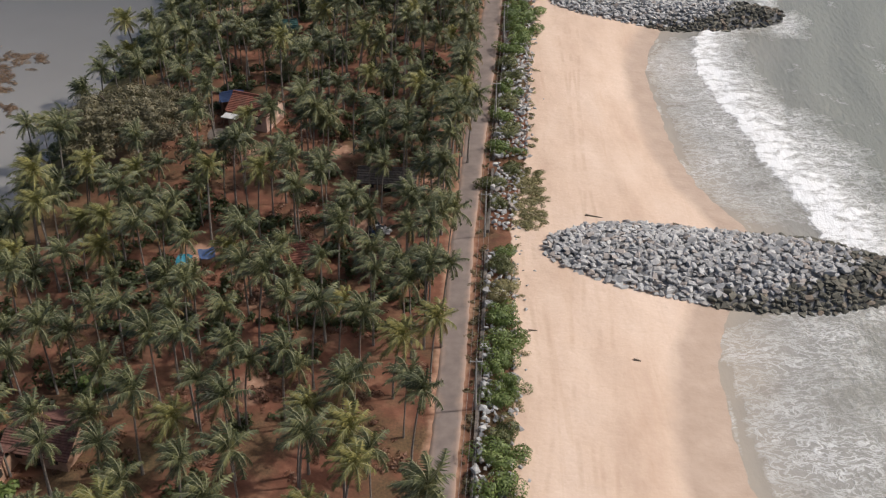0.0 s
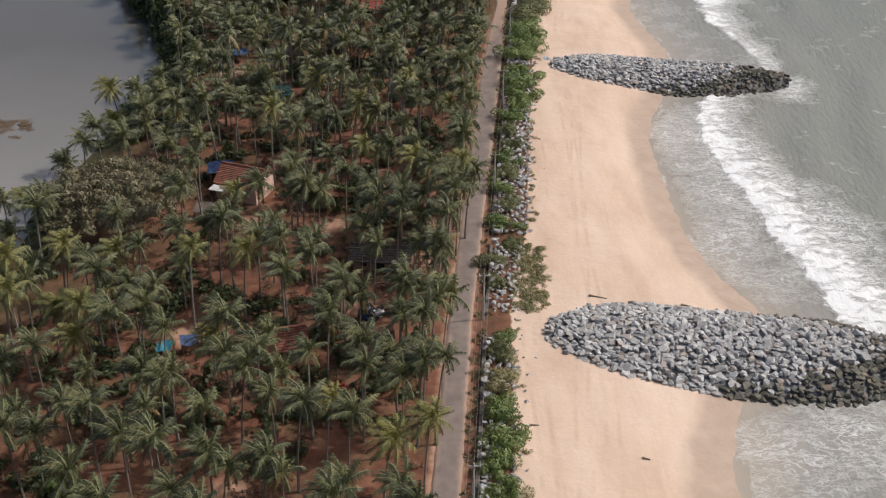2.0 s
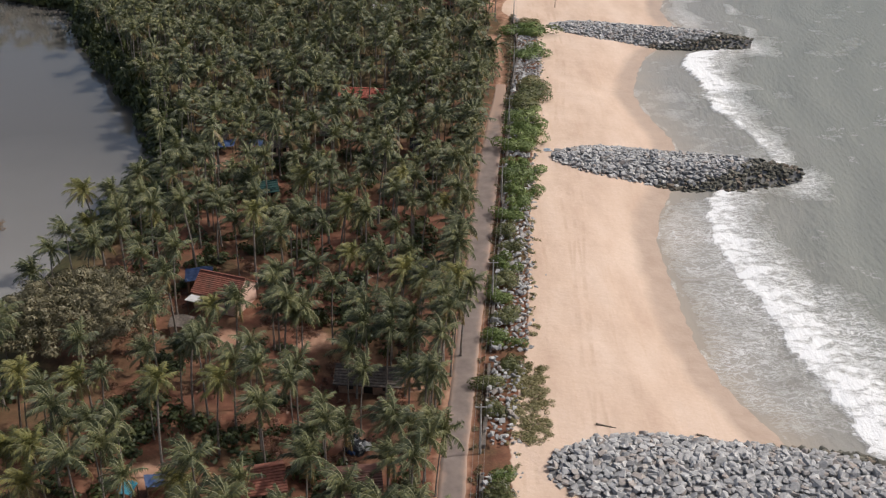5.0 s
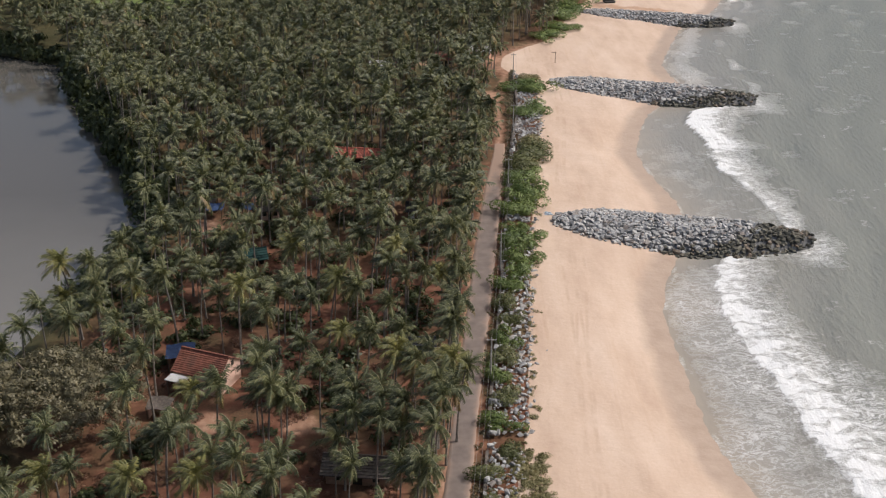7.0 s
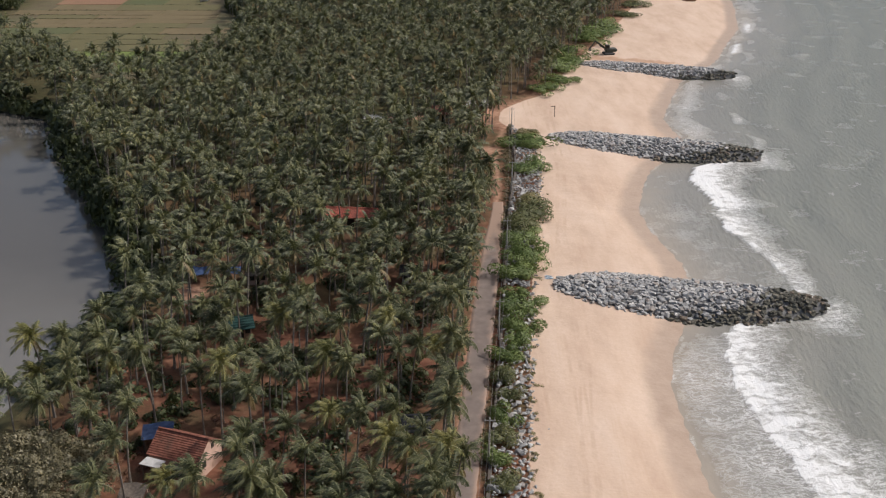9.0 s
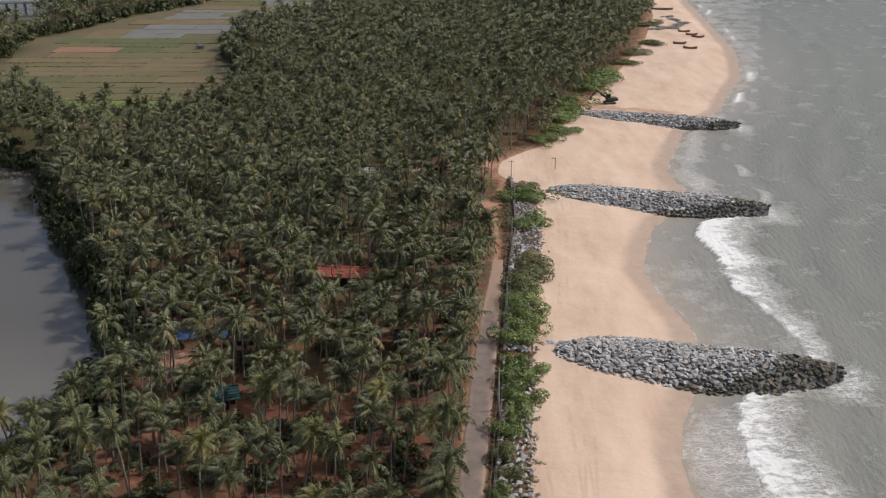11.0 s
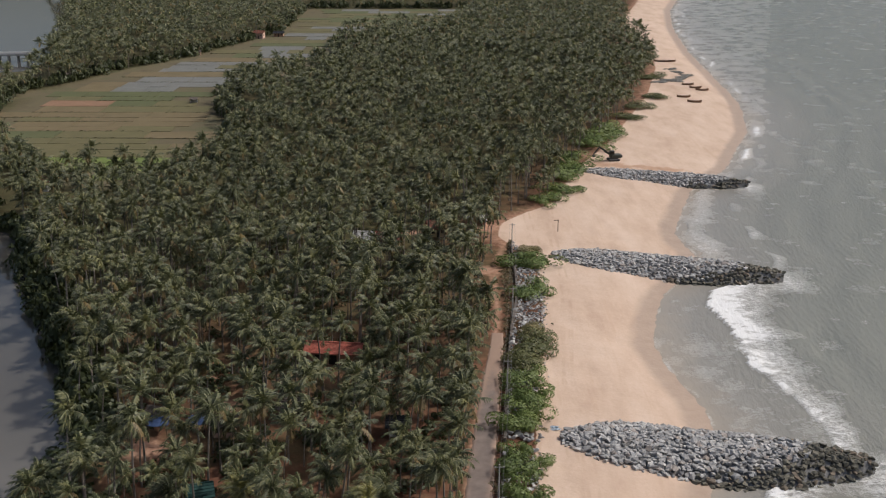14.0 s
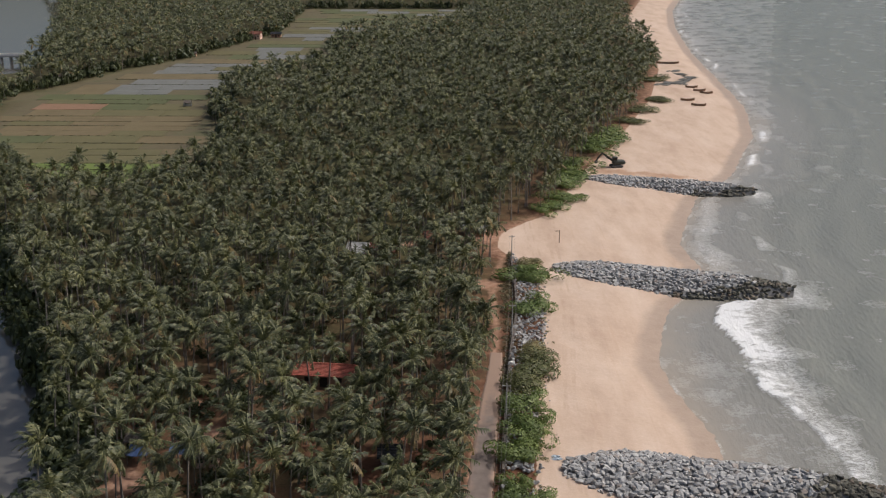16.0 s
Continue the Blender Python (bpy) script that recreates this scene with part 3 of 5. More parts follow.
def frond_arrays(rng, length, az, rise, droop, push, pairs, width):
    """One feather leaf from the origin, bent by its weight and the breeze: leaflets in pairs, then the midrib."""
    n = pairs
    seg = length / n
    d = np.array([math.cos(rise) * math.cos(az), math.cos(rise) * math.sin(az), math.sin(rise)])
    spine, heads = [np.zeros(3)], []
    for i in range(n):
        t = (i + 0.5) / n
        heads.append(d)
        spine.append(spine[-1] + d * seg)
        d = d + (np.array([0, 0, -1.0]) * droop * 1.5 * t ** 0.6 + WIND * push) / n
        d = d / np.linalg.norm(d)
    v, f = [], []
    for i in range(1, n):
        p, q, h = spine[i], spine[i + 1], heads[i]
        k = (i + 0.5) / n
        w = width * (math.sin(math.pi * min(1, 0.12 + 0.84 * k)) ** 0.6 * 0.9 + 0.12) * rng.uniform(0.8, 1.2)
        side = np.array([h[1], -h[0], 0.0]) + 1e-4
        side /= np.linalg.norm(side)
        fall = rng.uniform(0.2, 0.8)
        for sgn in (1, -1):
            c = len(v)
            out = side * sgn * 0.75 + h * 0.5 + WIND * 0.45 + np.array([0, 0, -fall])
            out *= w / np.linalg.norm(out) * 1.15
            v += [p, p + (q - p) * 1.15, (p + q) / 2 + out + rng.uniform(-0.12, 0.12, 3) * width]
            f.append((c, c + 1, c + 2) if sgn < 0 else (c + 1, c, c + 2))
    ribs = 0
    for i in range(0, n, 2):
        c = len(v)
        p, q = spine[i], spine[min(i + 2, n)]
        side = np.array([heads[i][1], -heads[i][0], 0.0]) + 1e-4
        hw = side / np.linalg.norm(side) * (0.02 * (1 - i / n) + 0.005)
        up = np.array([0, 0, 0.012])
        v += [p + hw + up, p - hw + up, q + up]
        f.append((c, c + 1, c + 2))
        ribs += 1
    return np.array(v), np.array(f), ribs


def crown_arrays(seed, fronds, pairs, size, dry=0.06, leaflet=0.25):
    rng = np.random.RandomState(seed)
    pile = Pile()
    for k in range(fronds):
        layer = (k + 0.5) / fronds
        rise = radians(84 - 118 * layer ** 1.15 + rng.uniform(-14, 14))
        droop = rng.uniform(0.9, 2.1) * (0.75 + 0.45 * layer)
        push = rng.uniform(0.5, 1.3) * (1.15 - 0.55 * layer)
        length = size * rng.uniform(0.8, 1.2) * (0.85 + 0.25 * math.sin(math.pi * layer))
        v, f, ribs = frond_arrays(rng, length, k * 2.39996 + rng.uniform(-0.45, 0.45), rise, droop, push, pairs, size * leaflet)
        old = layer > 0.8 and rng.rand() < dry * 5
        pile.add(v, f, Matrix.Identity(4), int(old))
        if not old:
            pile.s[-1][-ribs:] = 2
    return np.concatenate(pile.v), np.concatenate(pile.t), np.concatenate(pile.s)


def trunk_arrays(height, lean, bend, radius, rings, sides=6):
    v, f = [], []
    for i in range(rings + 1):
        t = i / rings
        off = lean * (t ** bend)
        r = radius * (1.45 - 0.45 * min(1, t * 5)) * (1 - 0.35 * t)
        for k in range(sides):
            a = 6.2832 * k / sides
            v.append((off + r * math.cos(a), r * math.sin(a), t * height))
    for i in range(rings):
        for k in range(sides):
            p, q = i * sides + k, i * sides + (k + 1) % sides
            f += [(p, q, q + sides), (p, q + sides, p + sides)]
    return np.array(v), np.array(f)


KINDS = []
for k in range(9):
    rng = np.random.RandomState(300 + k)
    lean = rng.uniform(0.02, 0.16)
    bend = rng.uniform(1.2, 2.2)
    tv, tf = trunk_arrays(1.0, lean, bend, 0.0125, 7)
    cv, cf, cs = crown_arrays(500 + k, int(rng.randint(23, 31)), 18, 1.0)
    KINDS.append(dict(lean=lean, trunk=(tv, tf), crown=(cv, cf, cs),
                      trunk_me=mesh_tris("trunk", tv, tf, M_TRUNK), crown_me=mesh_tris("crown", cv, cf, (M_FROND_PALE if k == 8 else M_FROND, M_FROND_DRY, M_RIB), cs)))
MID_KINDS = [crown_arrays(700 + k, 21, 11, 1.0) for k in range(10)]
FAR_KINDS = [crown_arrays(800 + k, 17, 7, 1.0, leaflet=0.29) for k in range(10)]
LAST_KINDS = [crown_arrays(900 + k, 13, 4, 1.05, leaflet=0.32) for k in range(10)]


def palm(x, y, height, az, size, kind):
    """One coconut palm with its curved trunk and feathered crown."""
    K = KINDS[kind]
    z = ground_z(x, y) - 0.1
    p = empty("coconut_palm", pose(x, y, z, 0, 0, az), "tall coconut palm with slender grey trunk and green fronds", "palm tree", "coconut palms of the grove")
    child("trunk", K["trunk_me"], p, Matrix.Diagonal((height, height, height, 1)))
    child("crown", K["crown_me"], p, Matrix.LocRotScale((K["lean"] * height, 0, height * 0.995), Euler((0, 0, radians(12 * math.sin(7 * x + y) - az))), (size, size, size)))
    return p


# palms that stand apart enough to be told one by one: base east, north
GROVE_SOUTH = [(-46.7, 108.9), (-53.8, 99.3), (-52.3, 102.0), (-38.7, 92.0), (-47.1, 91.1), (-44.9, 91.8), (-33.2, 92.9), (-34.7, 89.6), (-29.7, 86.0), (-32.4, 100.4), (-27.8, 95.6), (-48.0, 84.8), (-43.6, 82.8), (-28.4, 82.8), (-30.7, 77.8), (-34.0, 78.5), (-36.6, 73.7), (-42.5, 74.8), (-41.3, 72.3), (-31.9, 68.7), (-27.2, 68.8), (-39.8, 63.6), (-24.7, 85.2), (-24.8, 99.9), (-20.6, 98.2), (-17.3, 92.3), (-23.9, 85.3), (-17.9, 86.7), (-19.6, 85.5), (-11.7, 84.0), (-12.6, 79.4), (-10.8, 100.4), (-7.9, 90.7), (-2.4, 100.1), (-3.6, 91.7), (-6.4, 84.3), (-5.4, 80.1), (-9.1, 72.2), (-16.3, 72.8), (-22.4, 72.2), (-15.0, 67.3), (-11.7, 69.1), (-5.0, 67.8), (-4.2, 65.7), (-6.0, 98.0), (-14.6, 96.2), (-16.8, 100.9), (-12.0, 94.5)]
GROVE_MIDDLE = [(-59.7, 122.8), (-59.0, 134.2), (-56.4, 144.3), (-58.3, 122.2), (-52.4, 124.0), (-49.3, 124.5), (-50.4, 114.2), (-40.8, 109.8), (-38.3, 118.2), (-34.5, 120.5), (-42.5, 125.5), (-46.7, 127.0), (-41.0, 155.5), (-57.9, 112.4), (-56.2, 108.6), (-48.6, 104.3), (-55.6, 123.0), (-46.1, 117.9), (-41.0, 117.5), (-32.8, 137.8), (-29.2, 141.2), (-31.6, 147.1), (-21.0, 141.1), (-15.6, 123.9), (-12.6, 136.3), (-11.4, 128.5), (-7.3, 116.2), (-5.3, 127.5), (-1.8, 117.2), (-4.3, 138.3), (-8.4, 145.5), (-3.3, 125.2), (-22.3, 121.2), (-19.5, 129.7), (-23.5, 125.4), (-28.6, 124.6), (-16.3, 107.3), (-23.0, 110.0), (-27.5, 110.0), (-7.2, 105.3), (-14.3, 116.6), (-4.8, 118.1), (0.4, 148.6), (-0.1, 141.5), (-23.5, 142.2), (-16.7, 118.7), (-34.6, 106.5), (-11.5, 107.5)]
GROVE_VILLAGE = [(-58.8, 155.4), (-56.3, 146.2), (-54.2, 160.0), (-54.1, 164.1), (-45.1, 150.3), (-48.2, 170.2), (-44.8, 163.7), (-38.5, 158.6), (-34.8, 162.7), (-39.2, 148.2), (-36.6, 150.5), (-43.1, 149.6), (-29.3, 146.6), (-32.4, 155.5), (-25.3, 147.7), (-21.1, 156.8), (-20.2, 165.0), (-16.0, 158.2), (-13.1, 159.8), (-11.3, 156.4), (-13.5, 147.2), (-7.7, 150.1), (-8.3, 141.4), (-11.9, 145.5), (-4.7, 148.4), (-1.6, 141.2), (-0.2, 155.5), (-2.8, 166.9), (1.4, 165.2), (-8.7, 168.4), (-13.5, 166.5), (-25.5, 168.0), (-31.1, 175.1), (-23.2, 169.6), (-17.6, 173.1), (-22.7, 140.3), (-20.4, 141.1), (-33.7, 143.7), (1.3, 146.4), (-17.1, 149.1), (-13.6, 135.2), (-8.6, 134.6), (-6.2, 136.8)]

rng = np.random.RandomState(77)
CLEAR = [(bx, by, br * 0.85) for bx, by, br in BARE[:13]]          # places kept free of trees: x, y, radius
CLEAR += [(-44.5, 82, 4.5), (-10.8, 116.7, 4), (-35, 117, 3), (-22, 118, 3.2), (-35, 160, 6), (-31, 154, 5), (-34, 150, 4), (-39, 151, 3), (-4, 168, 3.5), (-4, 162, 2.5), (-11, 139, 4), (-20, 249, 6), (-20, 242, 5), (-35, 220, 4)]
CLEAR += [(-6.7, 220, 2.5), (-20, 318, 4), (-2, 328, 4), (8.5, 337, 5), (-34.5, 198, 3), (-51, 146, 10.5), (-51, 138, 7), (-122, 371, 5), (-119, 747, 9), (-147, 658, 6), (-185, 579, 5)]


HOUSE_SPOTS = [(-44.8, 82.5, 3.6), (-35, 160.5, 4.6), (-33, 153.5, 5.0), (-31, 149, 3.5), (-40, 152, 2.5), (-51, 146.5, 8.5), (-10.8, 117, 2.6), (-4.1, 168, 3.0), (-37.5, 115.5, 2.5), (-12, 126, 2.5), (-20, 248, 5), (-14.9, 108.5, 2.0)]
SINGLE = [p for p in GROVE_SOUTH + GROVE_MIDDLE + GROVE_VILLAGE if all(math.hypot(p[0] - hx, p[1] - hy) > hr for hx, hy, hr in HOUSE_SPOTS)]


def free_of(x, y):
    return all((x - cx) ** 2 + (y - cy) ** 2 > r * r for cx, cy, r in CLEAR)


def tree_rows(y0, y1, step_near, step_far):
    """Loosely spaced tree places of the grove between road and lagoon."""
    out, y = [], y0
    while y < y1:
        step = float(np.interp(y, (60, 120, 200, 320, 550, 700, 1200), (step_near, step_near, step_near * 0.9, step_far, step_far, step_far * 1.25, step_far * 1.6)))
        if y < 345:
            left = float(lagoon_x(y)) + float(np.interp(y, (120, 150, 175, 215, 225), (1.0, 2.0, 7.0, 5.0, 3.5)))
            right = float(road_x(y)) - 2.8 if y < 250 else float(np.interp(y, (250, 300, 320, 345), (8, 9, 13.5, 20)))
        else:
            left, right = max(-480.0, -0.46 * y - 12), float(beach_x(y)) - 1.5
        x = left + rng.uniform(0, step)
        while x < right:
            px, py = x + rng.uniform(-0.36, 0.36) * step, y + rng.uniform(-0.4, 0.4) * step
            if min((px - qx) ** 2 + (py - qy) ** 2 for qx, qy in SINGLE) < (13 if py < 150 else 11):
                x += step
                continue
            if px < right and free_of(px, py) and in_field(np.array(px), np.array(py)) == 0 and not river_bank(px, py):
                out.append((px, py))
            x += step
        y += step * 0.92
    return out


# ---------------------------------------------------------------- sea wall, revetment and bushes beside the road
GAPS = ((121.5, 126.0), (145.0, 147.5), (214.5, 217.0))


def in_gap(y):
    return any(a < y < b for a, b in GAPS)


M_WALL = simple("old_laterite_masonry", (0.15, 0.125, 0.105), 0.9, 0.4, 2.5)
for a, b in ((68, 121.5), (126, 145), (147.5, 214.5), (217, 319)):
    yy = np.arange(a, b, 1.0)
    tall = 0.45 if b < 217 else 0.8
    prof = ((-0.28, -0.3), (-0.25, tall), (0.2, tall + 0.05), (0.28, -0.3))
    V = [(float(wall_x(y)) + px, y, pz + (0.05 * math.sin(y * 1.7) if pz > 0 else 0)) for y in yy for px, pz in prof]
    F = [(i * 4 + k, i * 4 + k + 1, i * 4 + k + 5, i * 4 + k + 4) for i in range(len(yy) - 1) for k in range(3)]
    F += [(0, 1, 2, 3), tuple(len(V) - 4 + k for k in (3, 2, 1, 0))]
    tagged(new("wall_sea", mesh_of("wall_sea", V, F, M_WALL)), "low dark stone retaining wall beside the coast road", "wall", kind="structure")

M_PALE = rock_material("pale_granite", (0.28, 0.275, 0.27), (0.55, 0.54, 0.52), "object")
M_PALE_FILL = rock_material("pale_granite_fill", (0.28, 0.275, 0.27), (0.55, 0.54, 0.52), "island")
PALE = [boulder_data(140 + k, M_PALE) for k in range(10)]
PALE_ARRAYS = [arrays(me) for me in PALE]


def revetment():
    r = np.random.RandomState(9)
    top = empty("revetment", pose(0, 0, 0), "strip of pale broken granite boulders between road wall and sand", "rock revetment")
    spots = []
    for y in np.arange(70, 319, 0.8):
        a, b = float(wall_x(y)) + 0.5, float(beach_x(y)) + 0.4
        for x in np.arange(a, b, 0.8):
            px, py = x + r.uniform(-0.35, 0.35), y + r.uniform(-0.35, 0.35)
            if in_gap(py) or r.rand() < 0.08:
                continue
            k = (px - a) / max(b - a, 0.5)
            spots.append((px, py, 0.85 * max(0.0, 1 - k) ** 0.8 + r.uniform(-0.15, 0.2), r.choice((0.45, 0.65, 0.9, 1.15), p=(0.28, 0.4, 0.24, 0.08))))
    for y in np.arange(74, 320, 1.6):          # strays on the sand
        if r.rand() < 0.6:
            spots.append((float(beach_x(y)) + abs(r.normal(0.6, 0.9)), y + r.uniform(-1, 1), 0.05, r.uniform(0.3, 0.7)))
    pile, near = Pile(), [i for i, s in enumerate(spots) if 80 < s[1] < 150]
    chosen = set(near[:: max(1, len(near) // 300)][:300])
    for i, (x, y, z, size) in enumerate(spots):
        m = tumbled(x, y, z, size, r, 0.6)
        k = r.randint(len(PALE))
        if i in chosen:
            child("boulder", PALE[k], top, m)
        else:
            pile.add(*PALE_ARRAYS[k], m)
    tagged(child("boulder_fill", pile.mesh("boulder_fill", M_PALE_FILL), top), kind="stuff")


revetment()


def leaf_ball(seed, count, lumps=6, leaf=0.16, flat=0.75):
    """A ragged leafy mass about 1 m in radius: small leaves over several lumps."""
    r = np.random.RandomState(seed)
    c = r.normal(size=(lumps, 3)) * (0.45, 0.45, 0.2)
    rad = r.uniform(0.38, 0.62, lumps)
    v, f = [], []
    for _ in range(count):
        k = r.randint(lumps)
        d = r.normal(size=3)
        d[2] = abs(d[2]) * 1.1 - 0.25
        d /= np.linalg.norm(d)
        p = c[k] + d * rad[k] * r.uniform(0.82, 1.05)
        p[2] = max(p[2] * flat + 0.42, 0.02)
        u = np.cross(d, r.normal(size=3))
        u /= np.linalg.norm(u) + 1e-6
        w = np.cross(d, u) + d * r.uniform(-0.3, 0.4)
        s = leaf * r.uniform(0.6, 1.4)
        n = len(v)
        v += [p - u * s * 0.5, p + w * s * 0.9, p + u * s * 0.5, p - w * s * 0.6]
        f += [(n, n + 1, n + 2), (n, n + 2, n + 3)]
    return np.array(v), np.array(f)


STEM_V, STEM_F = trunk_arrays(0.7, 0.25, 1.3, 0.04, 3, 5)


def stems_mesh():
    p = Pile()
    for k in range(5):
        p.add(STEM_V, STEM_F, Matrix.Rotation(k * 1.256, 4, "Z"))
    return p.mesh("stem", M_WOOD)


STEMS = stems_mesh()
LEAF_GREEN = [mesh_tris("foliage", *leaf_ball(60 + k, 2800, 13, 0.075), M_BUSH) for k in range(5)]
LEAF_TAN = [mesh_tris("foliage", *leaf_ball(70 + k, 2600, 10, 0.07), M_SCRUB) for k in range(3)]
OLIVE = leaf_material("olive_leaf", (0.055, 0.065, 0.025), (0.11, 0.12, 0.045), (0.20, 0.195, 0.085), "island")
LEAF_OLIVE = [mesh_tris("foliage", *leaf_ball(80 + k, 2600, 12, 0.075), OLIVE) for k in range(3)]


def bush(x, y, wx, wy, h, colour="green", seed=0):
    data, label = {"green": (LEAF_GREEN, "rounded bright green beach bush among pale boulders"),
                   "tan": (LEAF_TAN, "dry tan scrubby bush at the edge of the sand"),
                   "olive": (LEAF_OLIVE, "olive green bush growing through the boulders")}[colour]
    z = ground_z(x, y)
    b = empty("bush", pose(x, y, z, 0, 0, (seed * 77) % 360), label, "bush", "bushes along the sea wall")
    grow = 1.05 if y < 198 else 1.22
    m = Matrix.Diagonal((wx * grow, wy * grow, h * 1.05, 1))
    child("stem", STEMS, b, m)
    child("foliage", data[seed % len(data)], b, m)


for k, (y, off, w, ly_, h, col) in enumerate((
        (76, 2.6, 2.0, 2.4, 2.2, "green"), (81, 2.2, 2.0, 2.6, 2.0, "green"), (84.5, 3.4, 1.7, 1.8, 1.9, "olive"), (90.5, 2.4, 1.6, 2.0, 1.8, "green"), (92.5, 4.0, 1.4, 1.3, 1.6, "green"),
        (96, 2.2, 1.8, 2.2, 2.2, "green"), (100, 2.6, 2.0, 2.4, 2.4, "green"), (104.5, 2.4, 2.0, 2.2, 2.4, "green"), (108.5, 1.6, 1.2, 1.6, 1.6, "tan"), (112, 2.8, 1.9, 2.6, 1.5, "tan"),
        (117.5, 1.7, 1.8, 2.0, 1.9, "olive"), (120, 2.4, 1.2, 1.6, 1.4, "green"), (133, 1.4, 1.2, 2.0, 1.3, "olive"), (139, 1.0, 1.3, 2.6, 1.6, "olive"),
        (143.5, 2.6, 1.8, 1.8, 1.5, "olive"), (150, 1.0, 1.5, 2.6, 1.9, "green"), (155.5, 1.6, 1.6, 2.6, 1.8, "olive"), (161, 1.2, 1.6, 2.4, 2.0, "green"), (167, 1.4, 1.7, 2.6, 2.0, "olive"),
        (172.5, 1.0, 1.6, 2.6, 2.2, "green"), (178, 2.4, 1.8, 2.0, 1.7, "olive"), (183, 1.2, 1.7, 2.8, 2.0, "olive"), (189.5, 2.0, 1.9, 3.0, 2.1, "green"), (195, 2.6, 1.9, 2.6, 2.2, "green"),
        (201, 2.4, 2.1, 3.0, 2.5, "green"), (207, 2.7, 2.3, 3.2, 2.7, "green"), (211.5, 2.4, 2.0, 2.6, 2.4, "green"), (221.5, 3.0, 2.7, 3.4, 2.9, "green"), (227, 3.2, 2.8, 3.4, 3.0, "green"),
        (232.5, 3.0, 2.6, 3.2, 2.8, "green"), (239, 2.8, 2.5, 3.2, 2.5, "green"), (245, 3.4, 2.8, 3.4, 2.5, "olive"), (252, 4.2, 3.0, 3.6, 2.5, "olive"), (257.5, 4.4, 2.8, 3.0, 2.2, "olive"),
        (262, 3.4, 2.8, 2.6, 1.8, "tan"), (284, 3.4, 3.2, 4.6, 2.4, "green"), (304, 4.4, 3.9, 5.2, 2.8, "green"), (312, 3.8, 2.6, 2.6, 1.7, "tan"), (315, 6.2, 1.5, 1.5, 1.2, "tan"))):
    bush(float(wall_x(y)) + off, y, w, ly_, h, col, k)
for k, (x, y, w, h) in enumerate(((31, 361, 3.4, 2.2), (35, 371, 3.6, 2.4), (38, 386, 4.0, 2.8), (41.5, 398, 4.2, 3.0), (44, 411, 4.4, 3.0), (53, 436, 5.2, 3.0), (57, 446, 5.0, 3.2), (62, 458, 5.0, 3.0), (73, 484, 4.0, 2.0), (82, 508, 4.4, 2.0), (92, 532, 4.0, 1.8), (103, 585, 5.0, 2.2), (112, 655, 5.0, 2.2), (114, 700, 6.0, 2.4))):
    bush(x - 1, y, w, w * 1.35, h, "green" if k < 8 else "olive", k)


def yard_shrub(x, y, w, h, seed):
    b = empty("shrub", pose(x, y, ground_z(x, y), 0, 0, seed * 50), "broad-leaved bright green shrub on red soil", "shrub", "shrubs in the palm grove")
    m = Matrix.Diagonal((w, w, h, 1))
    child("stem", STEMS, b, m)
    child("foliage", SHRUB[seed % 2], b, m)


SHRUB = [mesh_tris("foliage", *leaf_ball(85 + k, 420, 6, 0.26), M_BUSH) for k in range(2)]
for k, (x, y, w, h) in enumerate(((-22.0, 67.5, 1.9, 1.7), (-19.6, 66.2, 1.3, 1.2), (-42.5, 92.5, 1.6, 1.5), (-47.5, 76.0, 1.5, 1.4))):
    yard_shrub(x, y, w, h, k)


def scatter(name, label, category, places, meshes, material):
    """Uncountable low growth joined in one mesh: places of x, y, width, height."""
    pile, r = Pile(), np.random.RandomState(len(places))
    for x, y, w, h in places:
        z = ground_z(x, y)
        pile.add(*meshes[r.randint(len(meshes))], Matrix.LocRotScale((x, y, max(z, -1.0) - 0.05), Euler((0, 0, r.uniform(0, 6.28))), (w, w, h)))
    ob = new(name, pile.mesh(name, material))
    return tagged(ob, label, category, kind="stuff")


r = np.random.RandomState(5)
LOW = [leaf_ball(90 + k, 110, 6, 0.25) for k in range(5)]
GRASS = [leaf_ball(95 + k, 90, 5, 0.22, 0.5) for k in range(3)]
scatter("dry_grass", "tan dry beach grass creeping over the sand edge", "dry grass",
        [(r.uniform(8.0, 12.8), r.uniform(127.5, 144), r.uniform(0.5, 1.0), r.uniform(0.3, 0.6)) for _ in range(150)] + [(float(beach_x(y)) + r.normal(0.2, 0.7), y, r.uniform(0.3, 0.8), r.uniform(0.2, 0.6)) for y in r.uniform(72, 320, 160)],
        GRASS, M_SCRUB)
verge_grass = []
for y in r.uniform(236, 322, 260):
    verge_grass.append((r.uniform(float(road_x(y)) + 1.6, float(wall_x(y)) - 0.4), y, r.uniform(0.4, 0.9), r.uniform(0.2, 0.5)))
for y in r.uniform(72, 236, 220):
    verge_grass.append((r.uniform(float(road_x(y)) + 2.0, float(wall_x(y)) - 0.2), y, r.uniform(0.3, 0.7), r.uniform(0.2, 0.6)))
M_VERGE = leaf_material("verge_grass_leaf", (0.07, 0.05, 0.028), (0.13, 0.095, 0.05), (0.17, 0.15, 0.075), "island")
scatter("verge_grass", "brown dry grass between road and sea wall", "dry grass", verge_grass, GRASS, M_VERGE)
under = []
while len(under) < 1100:
    y = r.uniform(64, 345)
    x = r.uniform(float(lagoon_x(y)) + 1, float(road_x(y)) - 4)
    if free_of(x, y) and waves(np.array(x), np.array(y), 44, 22.0) > -0.12 + 0.3 * (y < 105):
        under.append((x, y, r.uniform(0.8, 2.1), r.uniform(0.6, 2.0)))
